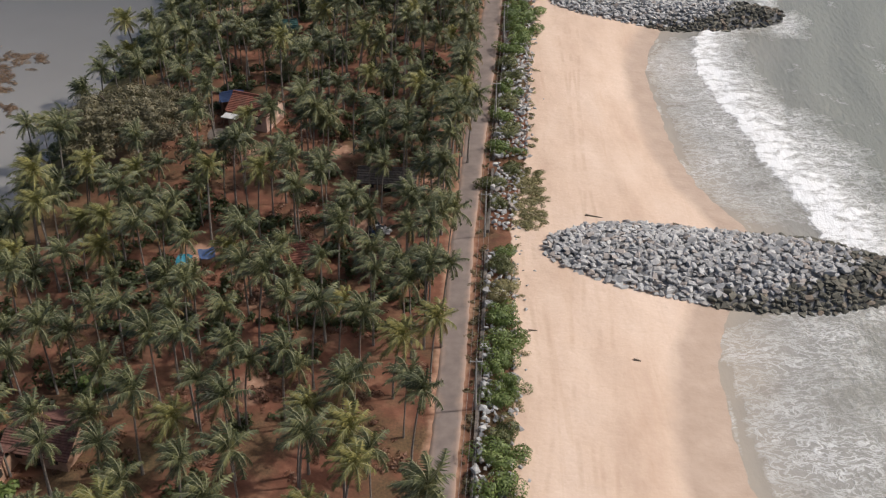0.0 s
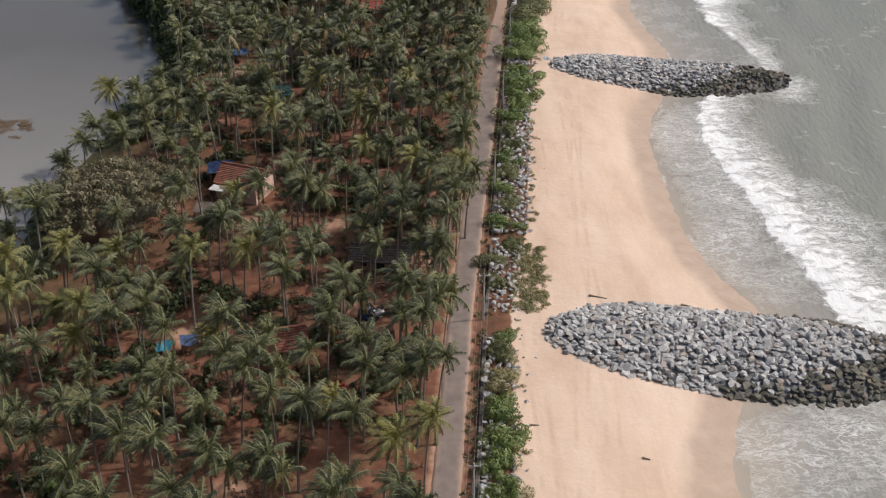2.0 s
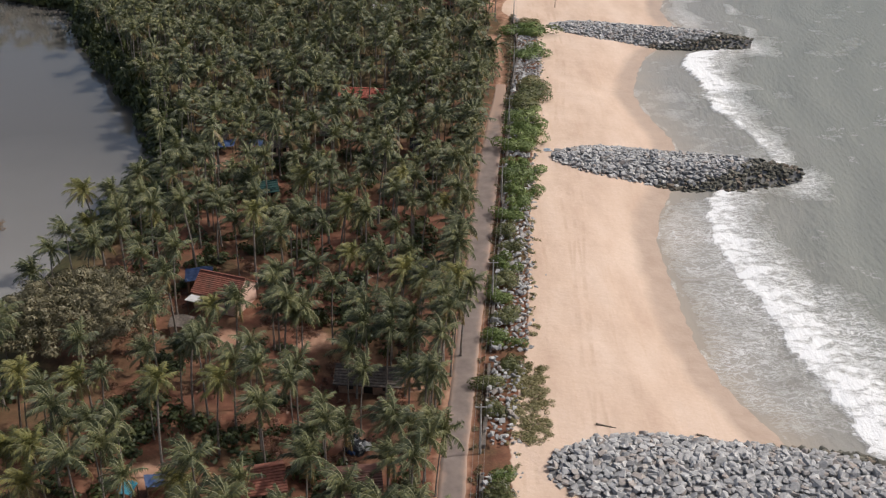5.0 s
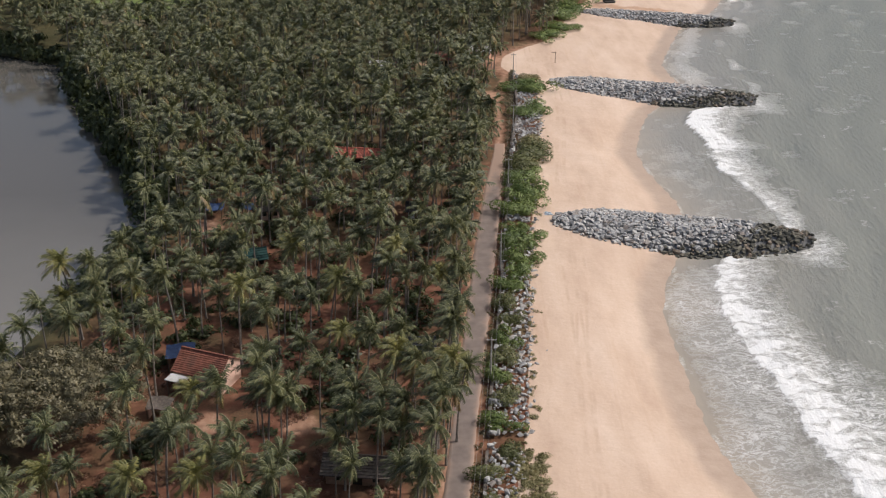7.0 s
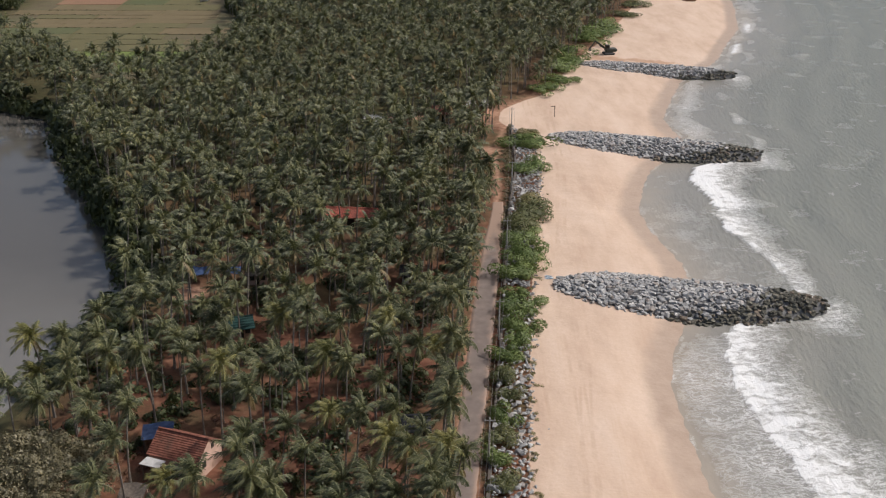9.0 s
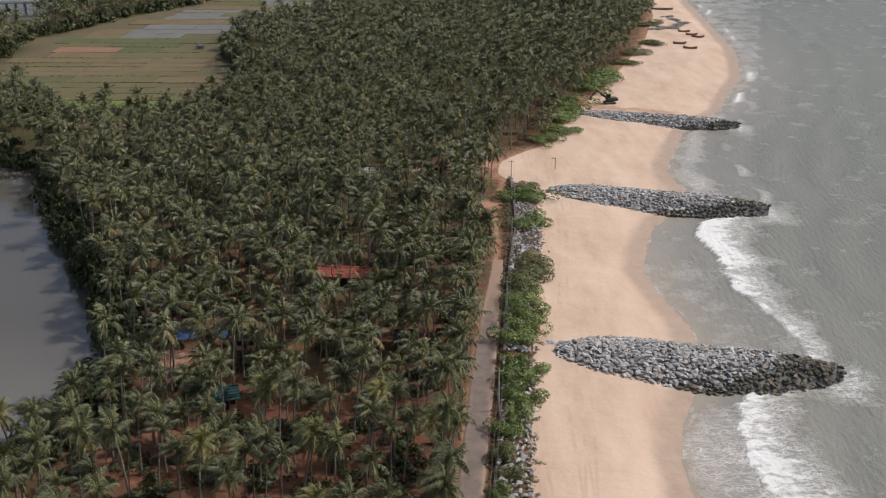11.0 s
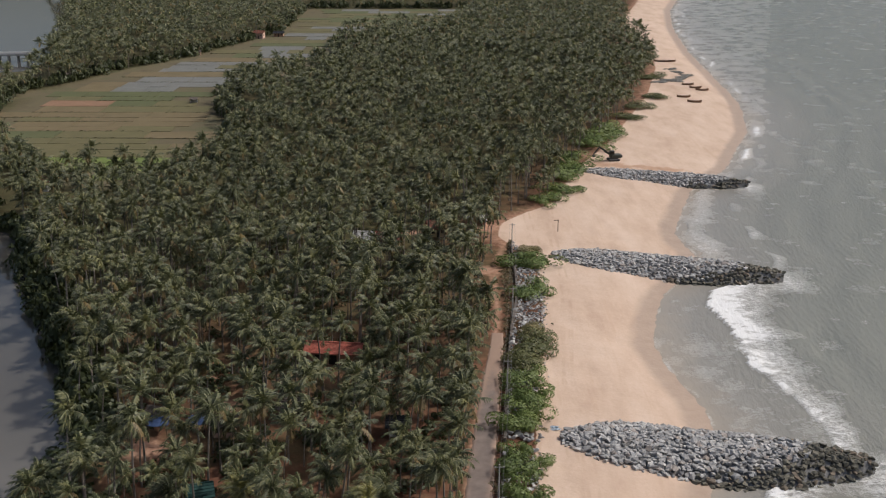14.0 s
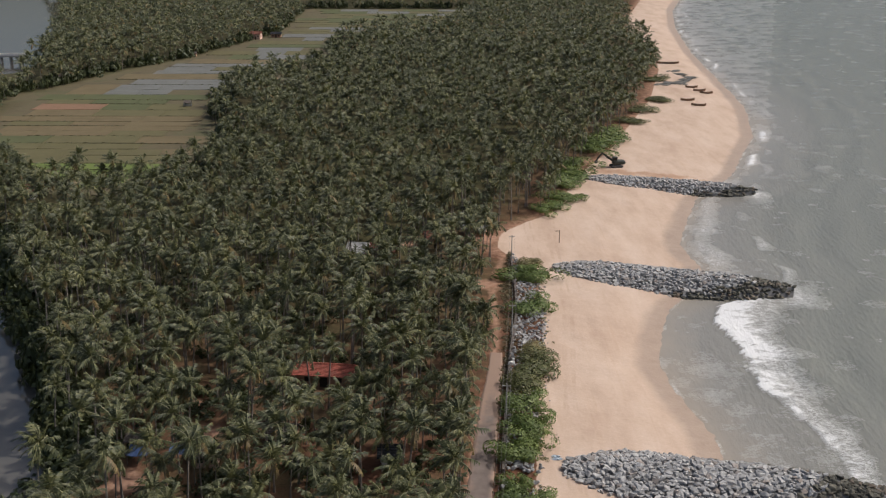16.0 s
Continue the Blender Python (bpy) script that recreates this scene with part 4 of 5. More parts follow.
M_UNDER = leaf_material("undergrowth_leaf", (0.02, 0.03, 0.012), (0.045, 0.058, 0.022), (0.085, 0.095, 0.035), "island")
scatter("undergrowth", "dark green undergrowth between the palm trunks", "undergrowth", under, LOW, M_UNDER)
tussock = []
while len(tussock) < 620:
    x, y = r.uniform(-50, -4), r.uniform(62, 172)
    if waves(np.array(x), np.array(y), 48, 16.0) > 0.0:
        tussock.append((x, y, r.uniform(0.4, 1.3), r.uniform(0.25, 0.8)))
M_RUSSET = leaf_material("russet_grass", (0.075, 0.032, 0.020), (0.15, 0.068, 0.043), (0.23, 0.13, 0.078), "island")
scatter("dry_tussock", "russet dry tussocks on red soil under the palms", "dry grass", tussock, GRASS, M_RUSSET)
edge_growth = []
while len(edge_growth) < 620:
    x, y = r.uniform(-215, 30), r.uniform(385, 960)
    if in_field(np.array(x), np.array(y)) == 0 and not river_bank(x, y) and any(in_field(np.array(x + dx), np.array(y + dy)) > 0 for dx, dy in ((7, 0), (-6, 0), (0, -7))):
        edge_growth.append((x, y, r.uniform(1.8, 4.2), r.uniform(2.0, 6.5)))
scatter("thicket", "dark green thicket along the edge of the paddy fields", "thicket", edge_growth, LOW, M_UNDER)
hedge = [(x, 103.5 - 0.05 * x + r.uniform(-0.5, 0.5), r.uniform(0.6, 1.0), r.uniform(0.8, 1.3)) for x in np.arange(-26, -6, 0.8)]
hedge += [(x, 131 + 0.1 * x + r.uniform(-0.4, 0.4), r.uniform(0.6, 1.0), r.uniform(0.7, 1.1)) for x in np.arange(-30, -12, 0.9)]
scatter("hedge", "dark clipped garden hedge under the palms", "hedge", hedge, LOW, M_UNDER)
man = []
for y in np.arange(180, 344, 1.7):
    for k in range(3):
        man.append((float(lagoon_x(y)) + r.uniform(0.0, 7.5), y + r.uniform(-1, 1), r.uniform(1.6, 3.4), r.uniform(2.2, 5.2) * (0.55 if y < 225 else 1.0)))
for x in np.arange(-330, -128, 2.4):
    man.append((x, 352 + r.uniform(-2, 2), r.uniform(2, 3.4), r.uniform(2.5, 4.5)))
scatter("mangrove", "dark mangrove thicket overhanging the lagoon edge", "mangrove", man, LOW, M_UNDER)
mud = []
while len(mud) < 170:
    x, y = r.normal(-88, 6), r.uniform(150, 192)
    if x < -76.5 - 0.18 * max(0, y - 168):
        mud.append((x, y, r.uniform(0.8, 1.8), r.uniform(0.2, 0.5)))
M_WEED = leaf_material("brown_weed", (0.10, 0.06, 0.035), (0.16, 0.10, 0.06), (0.22, 0.15, 0.09), "island")
scatter("water_weed", "brown weed bank floating on the lagoon", "weed", mud, GRASS, M_WEED)


# ---------------------------------------------------------------- the large grey-leaved tree by the lagoon
def broad_tree(x, y, height, spread, label, seed, material, clumps=70):
    rr = np.random.RandomState(seed)
    t = empty("broadleaf_tree", pose(x, y, -0.1), label, "tree")
    bm = Pile()
    tv, tf = trunk_arrays(height * 0.5, 0.3, 1.2, 0.45, 5, 8)
    bm.add(tv, tf, Matrix.Identity(4))
    child("trunk", bm.mesh("trunk", M_WOOD), t)
    for k in range(7):
        lv, lf = trunk_arrays(spread * 0.75, 0.5, 1.5, 0.17, 5, 6)
        child("limb", mesh_tris("limb", lv, lf, M_WOOD), t, Matrix.Translation((0.2, 0, height * 0.4)) @ Matrix.Rotation(k * 0.9 + rr.uniform(0, 0.4), 4, "Z") @ Matrix.Rotation(radians(rr.uniform(38, 62)), 4, "Y"))
    pile = Pile()
    for k in range(clumps):
        a, q = rr.uniform(0, 6.283), math.sqrt(rr.uniform(0, 1))
        px, py = q * spread * math.cos(a) * 1.05, q * spread * math.sin(a) * 0.85
        pz = height * (0.42 + 0.5 * math.sqrt(max(0, 1 - q * q)) * rr.uniform(0.75, 1.1))
        s = rr.uniform(1.3, 2.3)
        pile.add(*leaf_ball(seed * 100 + k % 40, 300, 6, 0.12), Matrix.LocRotScale((px, py, pz - s * 0.4), Euler((rr.uniform(-0.5, 0.5), rr.uniform(-0.5, 0.5), a)), (s, s, s * 0.9)))
    child("crown", pile.mesh("crown", material), t)


broad_tree(-51, 146.5, 11.5, 11.5, "wide grey-brown spreading tree beside the lagoon", 3, M_GREYTREE, 170)


# ---------------------------------------------------------------- poles and wires
def pole_thing(x, y, h=7.6):
    p = empty("utility_pole", pose(x, y, 0), "slim grey concrete power pole beside the road", "utility pole", "power poles along the road")
    bm = bmesh.new()
    bmesh.ops.create_cone(bm, cap_ends=True, segments=8, radius1=0.14, radius2=0.09, depth=h, matrix=Matrix.Translation((0, 0, h / 2 - 0.1)))
    part("pole", bm, M_CONCRETE, p)
    part("crossarm", box(bmesh.new(), (1.5, 0.1, 0.1), (0, 0, h - 0.5)), M_CONCRETE, p)
    for k in (-0.65, 0, 0.65):
        bm = bmesh.new()
        bmesh.ops.create_cone(bm, cap_ends=True, segments=6, radius1=0.05, radius2=0.03, depth=0.16, matrix=Matrix.Translation((k, 0, h - 0.37)))
        part("insulator", bm, M_WHITE, p)


M_CONCRETE = simple("pole_concrete", (0.36, 0.35, 0.33), 0.85, 0.2, 3.0)
M_WHITE = simple("whitewash", (0.72, 0.70, 0.66), 0.8, 0.12, 1.2)
M_WIRE = simple("aluminium_wire", (0.22, 0.21, 0.20), 0.6, 0.1, 1.0, 0.2)
POLES = [(float(road_x(y)) + 3.1, y) for y in (17, 53, 89, 125, 161, 197, 233, 269)] + [(17.0, 314.0)]
for x, y in POLES:
    pole_thing(x, y)
line_ = empty("power_line", pose(0, 0, 0), "sagging bare power wires strung between the poles", "power line")
for k in (-0.65, 0, 0.65):
    cu = bpy.data.curves.new("wire", "CURVE")
    cu.dimensions, cu.bevel_depth, cu.bevel_resolution = "3D", 0.016, 0
    pts = []
    for (x0, y0), (x1, y1) in zip(POLES, POLES[1:]):
        for q in np.linspace(0, 1, 8)[:-1]:
            pts.append((x0 + (x1 - x0) * q + k, y0 + (y1 - y0) * q, 7.3 - 0.5 * 4 * q * (1 - q)))
    pts.append((POLES[-1][0] + k, POLES[-1][1], 7.3))
    sp = cu.splines.new("POLY")
    sp.points.add(len(pts) - 1)
    for p, c in zip(sp.points, pts):
        p.co = (*c, 1)
    cu.materials.append(M_WIRE)
    child("wire", cu, line_)


# ---------------------------------------------------------------- houses and huts
def tile_material(name, colour):
    n = Nodes(name, 0.85, 0.25)
    c = n.ramp(n.noise(1.8, 5), (0.3, tuple(q * 0.55 for q in colour)), (0.7, tuple(min(1, q * 1.25) for q in colour)))
    c = n.mix(n.ramp(n.noise(0.5, 4), (0.5, 0.0), (0.7, 0.6)), c, (0.09, 0.07, 0.055))
    return n.done(c)


M_TILE_RED = tile_material("red_clay_tile", (0.24, 0.095, 0.066))
M_TILE_DARK = tile_material("old_brown_tile", (0.15, 0.075, 0.06))
M_TILE_BRIGHT = tile_material("bright_red_sheet", (0.46, 0.14, 0.10))
M_PINK = simple("pink_limewash", (0.60, 0.41, 0.325), 0.85, 0.15, 0.8)
M_YELLOW = simple("yellow_limewash", (0.46, 0.35, 0.19), 0.85, 0.15, 0.8)
M_MUD = simple("laterite_wall", (0.36, 0.22, 0.15), 0.9, 0.25, 1.5)
M_REDWALL = simple("red_painted_wall", (0.34, 0.10, 0.08), 0.8, 0.15, 1.0)
M_DARKHOLE = simple("dark_timber", (0.03, 0.025, 0.02), 0.8, 0.2, 2.0)
M_BLUE = simple("blue_tarpaulin", (0.045, 0.075, 0.16), 0.6, 0.25, 2.0)
M_CYAN = simple("turquoise_tarpaulin", (0.04, 0.20, 0.26), 0.5, 0.2, 2.0)
M_TEAL = simple("teal_sheet", (0.016, 0.055, 0.05), 0.6, 0.25, 1.5)
M_BLACKSHEET = simple("black_sheet", (0.035, 0.036, 0.04), 0.6, 0.35, 1.5)
M_THATCH = simple("grey_palm_thatch", (0.12, 0.10, 0.085), 0.95, 0.4, 3.0)
M_TIN = simple("pale_tin_sheet", (0.50, 0.49, 0.47), 0.5, 0.2, 1.5)
M_REDCLOTH = simple("red_cloth", (0.36, 0.03, 0.04), 0.7, 0.25, 2.0)


def house(x, y, az, w, d, eave, rise, wall, roof, label, category="house", rows=9, over=0.6, porch=None):
    """A small gabled house: ridge along its length w, walls with door and windows, roof of overlapping courses."""
    h = empty("house" if category == "house" else "hut", pose(x, y, 0, 0, 0, az), label, category)
    t = 0.22
    for sy in (-1, 1):
        bm = bmesh.new()
        yy = sy * (d / 2 - t / 2)
        if sy < 0:          # front wall built round its door and windows
            box(bm, (w * 0.42, t, eave), (-w * 0.29, yy, eave / 2))
            box(bm, (w * 0.42, t, eave), (w * 0.29, yy, eave / 2))
            box(bm, (w * 0.16, t, eave - 2.0 if eave > 2.1 else 0.1), (0, yy, eave - max(eave - 2.0, 0.1) / 2))
        else:
            box(bm, (w, t, eave), (0, yy, eave / 2))
        part("wall", bm, wall, h)
    for sx in (-1, 1):
        bm = bmesh.new()
        xx = sx * (w / 2 - t / 2)
        pts = [(-d / 2 + t, 0), (d / 2 - t, 0), (d / 2 - t, eave), (0, eave + rise - 0.1), (-d / 2 + t, eave)]
        a = [bm.verts.new((xx - t / 2, p, z)) for p, z in pts]
        b = [bm.verts.new((xx + t / 2, p, z)) for p, z in pts]
        bm.faces.new(a[::-1])
        bm.faces.new(b)
        for k in range(5):
            bm.faces.new((a[k], a[(k + 1) % 5], b[(k + 1) % 5], b[k]))
        bmesh.ops.recalc_face_normals(bm, faces=bm.faces)
        part("gable_wall", bm, wall, h)
        win = part("window", box(bmesh.new(), (0.08, 0.8, 0.95), (sx * (w / 2 + 0.02), -d * 0.22, eave * 0.62)), M_DARKHOLE, h, "dark shuttered window")
        win2 = part("window", box(bmesh.new(), (0.08, 0.6, 0.8), (sx * (w / 2 + 0.02), d * 0.16, eave + rise * 0.28)), M_DARKHOLE, h, "dark gable opening")
    part("door", box(bmesh.new(), (w * 0.15, 0.08, min(1.95, eave * 0.9)), (0, -d / 2 + t + 0.02, min(1.95, eave * 0.9) / 2)), M_DARKHOLE, h, "dark timber door")
    for sx in (-0.3, 0.3):
        part("window", box(bmesh.new(), (0.85, 0.1, 0.9), (w * sx, -d / 2 - 0.02, eave * 0.58)), M_DARKHOLE, h, "dark shuttered window")
    run = d / 2 + over
    slope = math.atan2(rise, d / 2)
    for sy in (-1, 1):
        prof = []
        for k in range(rows + 1):          # stepped courses, one bent sheet
            c = k / rows * run
            zz = eave + rise - c * math.tan(slope) + 0.14
            prof += [(c, zz)] if k == 0 else [(c, zz), (c, zz - 0.09)]
        prof.pop()
        n = len(prof)
        V = [(sx * (w / 2 + over), sy * c, z - dz) for dz in (0, 0.14) for sx in (-1, 1) for c, z in prof]
        F = []
        for k in range(n - 1):
            F += [(k, k + 1, n + k + 1, n + k), (2 * n + k + 1, 2 * n + k, 3 * n + k, 3 * n + k + 1), (k + 1, k, 2 * n + k, 2 * n + k + 1), (n + k, n + k + 1, 3 * n + k + 1, 3 * n + k)]
        F += [(n - 1, 2 * n - 1, 4 * n - 1, 3 * n - 1)]
        child("roof_slope", mesh_of("roof_slope", V, F, roof), h)
    part("ridge", box(bmesh.new(), (w + 2 * over, 0.3, 0.16), (0, 0, eave + rise + 0.16), 0, 0.04), roof, h)
    if porch:
        part("awning", box(bmesh.new(), (w * 0.4, 1.8, 0.1), (-w * 0.3, -d / 2 - 1.3, eave - 0.35)), porch, h, "pale lean-to awning")
        for sx in (-0.46, -0.14):
            part("post", box(bmesh.new(), (0.12, 0.12, eave - 0.4), (w * sx, -d / 2 - 2.0, (eave - 0.4) / 2)), M_WOOD, h)
    return h


def shelter(x, y, az, w, d, hgt, sheet_mat, label, wall=None):
    """A lean-to: a sagging sheet on posts, with low walls."""
    h = empty("shelter", pose(x, y, 0, 0, 0, az), label, "shelter")
    nx, ny = 7, 6
    V, F = [], []
    for lay in (0, 1):
        for j in range(ny):
            for i in range(nx):
                u, v = i / (nx - 1) * 2 - 1, j / (ny - 1) * 2 - 1
                sag = 0.16 * math.sin(3 * u + az) * math.cos(2.5 * v) - 0.12 * (1 - u * u) * (1 - v * v)
                V.append((u * w / 2, v * d / 2, hgt + 0.3 * v + sag - 0.05 * lay))
    for lay in (0, 1):
        o = lay * nx * ny
        for j in range(ny - 1):
            for i in range(nx - 1):
                q = (o + j * nx + i, o + j * nx + i + 1, o + (j + 1) * nx + i + 1, o + (j + 1) * nx + i)
                F.append(q if lay == 0 else q[::-1])
    child("roof_sheet", mesh_of("roof_sheet", V, F, sheet_mat), h)
    for sx in (-1, 1):
        for sy in (-1, 1):
            part("post", box(bmesh.new(), (0.12, 0.12, hgt), (sx * w * 0.45, sy * d * 0.45, hgt / 2 - 0.05)), M_WOOD, h)
    if wall:
        part("wall", box(bmesh.new(), (w * 0.86, 0.14, hgt * 0.85), (0, d * 0.4, hgt * 0.425)), wall, h)
        part("wall", box(bmesh.new(), (0.14, d * 0.7, hgt * 0.85), (-w * 0.42, 0, hgt * 0.425)), wall, h)
    return h


house(-44.8, 82.5, -12, 7.0, 6.2, 2.4, 1.8, M_MUD, M_TILE_DARK, "low house with an old brown tiled roof", rows=14)
house(-50.5, 78.5, -12, 4.5, 4.5, 2.2, 1.4, M_MUD, M_TILE_DARK, "small outhouse with an old brown tiled roof", rows=10)
house(-10.8, 117.2, 8, 4.4, 5.0, 2.2, 1.1, M_MUD, M_TILE_DARK, "small hut with a dark tiled roof near the road", "hut", 10)
house(-22, 117.5, 15, 4.2, 4.4, 2.4, 1.3, M_MUD, M_TILE_RED, "small hut with a red tiled roof", "hut", 9)
shelter(-34.6, 117.4, 20, 2.2, 1.6, 2.0, M_BLUE, "lean-to under a faded blue sheet", M_MUD)
shelter(-37.6, 116.4, -15, 2.0, 1.7, 1.7, M_CYAN, "small stall covered with a turquoise tarpaulin")
house(-34.8, 160.6, -20, 7.4, 6.0, 3.0, 2.0, M_PINK, M_TILE_RED, "pink house with a red tiled gable roof", rows=12, over=0.25, porch=M_TIN)
shelter(-39.5, 152, -8, 3.4, 2.4, 2.1, M_THATCH, "pale walled outhouse beside the pink house", M_PINK)
shelter(-39.5, 164.5, 10, 4.2, 3.0, 3.0, M_BLUE, "shed under a dark blue sheet", M_MUD)
house(-4.1, 168.2, 4, 3.4, 3.6, 2.2, 0.9, M_MUD, M_BLACKSHEET, "dark sheet-roofed hut near the coast road", "hut", 5)
house(-11, 139, -5, 8.0, 3.6, 2.0, 1.2, M_MUD, M_THATCH, "long low hut with a grey thatched roof", "hut", 7)
house(-20.2, 248.5, -6, 10.0, 4.0, 2.7, 1.0, M_MUD, M_TILE_BRIGHT, "long house with a bright red roof among palms", rows=10)
house(-35.2, 219.6, 5, 3.4, 3.0, 2.4, 1.0, M_PINK, M_THATCH, "pale small house behind the palms", rows=6)
house(-6.7, 220, 0, 2.8, 2.6, 2.2, 0.9, M_WHITE, M_BLACKSHEET, "small white hut among palms", "hut", 5)
house(-20.2, 317.5, -8, 4.4, 4.2, 2.8, 1.3, M_REDWALL, M_TIN, "red-walled house with a pale roof", rows=7)
house(-14.2, 318.5, 0, 6.0, 4.0, 2.6, 1.1, M_YELLOW, M_TILE_RED, "yellow-walled house under the palms", rows=8)
house(-2, 328, 10, 4.2, 4.2, 2.6, 1.3, M_YELLOW, M_TILE_RED, "small brown-roofed house near the beach", rows=8)
house(8.8, 337.5, -15, 5.4, 3.6, 2.3, 0.9, M_MUD, M_TIN, "pale tin-roofed house at the beach edge", rows=6)
shelter(-47.8, 223.2, 0, 3.0, 2.2, 2.4, M_THATCH, "thatched open shelter in a village clearing", M_YELLOW)
shelter(-46, 219.6, -4, 3.4, 2.4, 2.2, M_BLUE, "work shed roofed with a blue tarpaulin")
shelter(-40, 220.4, 6, 2.8, 2.0, 2.0, M_BLUE, "second shed roofed with a blue tarpaulin")
house(-34.4, 198.3, 18, 3.0, 2.8, 2.3, 1.0, M_MUD, M_TEAL, "hut with a dark teal sheet roof", "hut", 5)
house(-24.5, 226, -10, 4.5, 3.8, 2.4, 1.2, M_MUD, M_THATCH, "thatched hut deep in the grove", "hut", 7)
house(-122.5, 371.5, 5, 4.0, 3.6, 2.8, 1.4, M_WHITE, M_TILE_RED, "white house at the edge of the paddy fields", rows=7)
house(-122, 741, -8, 6, 5, 3.6, 1.2, M_PINK, M_TILE_RED, "pink house with a red roof beyond the paddy fields", rows=6)
house(-111, 750, 0, 6, 4, 2.4, 0.9, M_MUD, M_BLACKSHEET, "low white house beyond the paddy fields", rows=6)
house(-146, 664, 0, 8, 3, 2.0, 0.7, M_MUD, M_THATCH, "long grey-roofed shed at the far field edge", "shed", 5)
house(-187, 580, 20, 3, 3, 2.2, 0.8, M_WHITE, M_THATCH, "white house by the far tree line", rows=5)
shelter(-110.5, 515, 0, 3.4, 2.6, 2.2, M_THATCH, "small field watch hut in the paddies", M_WHITE)


def heap(x, y, w, h, materials, label, seed):
    """A pile of covered goods: crumpled cloths over a mound."""
    rr = np.random.RandomState(seed)
    t = empty("covered_heap", pose(x, y, -0.03), label, "heap")
    for k, m in enumerate(materials):
        v, f = leaf_ball(seed + k, 150, 4, 0.42, 0.9)
        child("cloth", mesh_tris("cloth", v, f, m), t, Matrix.LocRotScale((rr.uniform(-w, w) * 0.35, rr.uniform(-w, w) * 0.3, 0), Euler((0, 0, k)), (w * 0.5, w * 0.45, h)))


heap(-12.0, 126.2, 2.6, 1.1, (M_TIN, M_BLACKSHEET, M_BLUE, M_BLACKSHEET), "heap of white and blue sheeting by a hut", 401)
heap(-14.9, 109.4, 1.8, 1.3, (M_REDCLOTH, M_REDCLOTH), "red cloth covered heap in a yard", 411)
heap(-29.8, 147.5, 1.2, 1.2, (M_WHITE, M_TIN), "pale washing hung among palms", 421)


# ---------------------------------------------------------------- paddy fields
def paddy_material(name, a, b):
    n = Nodes(name, 0.9, 0.2)
    return n.done(n.mix(n.ramp(n.noise(1.2, 3), (0.3, 0.0), (0.7, 0.4)), n.ramp(n.noise(0.12, 5), (0.3, a), (0.7, b)), (0.10, 0.09, 0.04)))


PADDY = [paddy_material("stubble_tan", (0.15, 0.115, 0.065), (0.195, 0.15, 0.086)), paddy_material("stubble_olive", (0.12, 0.108, 0.054), (0.155, 0.138, 0.07)),
         paddy_material("paddy_green", (0.085, 0.098, 0.048), (0.115, 0.128, 0.06)), paddy_material("ploughed_red", (0.25, 0.14, 0.092), (0.30, 0.172, 0.115)),
         paddy_material("flooded_grey", (0.15, 0.155, 0.15), (0.20, 0.205, 0.20))]
M_BRIGHT = paddy_material("seedbed_green", (0.125, 0.175, 0.045), (0.165, 0.215, 0.058))
M_BUND = leaf_material("bund_grass", (0.035, 0.035, 0.018), (0.06, 0.055, 0.028), (0.09, 0.08, 0.04), "island")


def paddies():
    rr = np.random.RandomState(12)
    top = empty("paddy_field", pose(0, 0, 0), "patchwork of small paddy plots in tan, olive and grey", "paddy field")
    bunds = Pile()
    bv, bf = leaf_ball(7, 60, 5, 0.4, 0.6)
    y = 352.0
    while y < 930:
        dy = rr.uniform(8, 14) if y < 560 else rr.uniform(10, 18)
        x = -420 + rr.uniform(0, 20)
        while x < 20:
            dx = rr.uniform(13, 34)
            cx, cy = x + dx / 2, y + dy / 2
            if all(in_field(np.array(px), np.array(py)) > 0.5 for px in (x, cx, x + dx) for py in (y, y + dy)):
                if 545 < cy < 632:          # flooded seedling plots
                    m = PADDY[4] if rr.rand() < (0.75 if cx > -150 else 0.25) else PADDY[rr.choice(3)]
                elif 498 < cy < 514 and cx < -140 or 632 < cy < 650:
                    m = PADDY[3] if rr.rand() < 0.6 else PADDY[0]
                elif cy < 498:
                    m = PADDY[rr.choice(3, p=(0.5, 0.42, 0.08))]
                elif cy < 545:
                    m = PADDY[rr.choice(3, p=(0.2, 0.35, 0.45))]
                else:
                    m = PADDY[rr.choice((1, 2, 4), p=(0.45, 0.35, 0.2))]
                if -126 < cx < -84 and 388 < cy < 416:
                    m = M_BRIGHT
                bm = bmesh.new()
                skew = rr.uniform(-0.6, 0.6, 4)
                c = [(x + 0.15, y + 0.15 + skew[0]), (x + dx - 0.15, y + 0.15 + skew[1]), (x + dx - 0.15, y + dy - 0.15 + skew[2]), (x + 0.15, y + dy - 0.15 + skew[3])]
                lo = [bm.verts.new((px, py, -0.2)) for px, py in c]
                hi = [bm.verts.new((px, py, 0.16)) for px, py in c]
                bm.faces.new(hi)
                for k in range(4):
                    bm.faces.new((lo[k], lo[(k + 1) % 4], hi[(k + 1) % 4], hi[k]))
                part("plot", bm, m, top)
                if rr.rand() < 0.45:
                    for q in np.arange(0, dx, 1.6):
                        bunds.add(bv, bf, Matrix.LocRotScale((x + q, y + skew[0] * 0.5, 0.0), Euler((0, 0, q)), (1.0, 0.4, rr.uniform(0.15, 0.4))))
            x += dx
        y += dy
    tagged(child("bund", bunds.mesh("bund", M_BUND), top), "grassy earth bunds between plots", kind="stuff")


paddies()


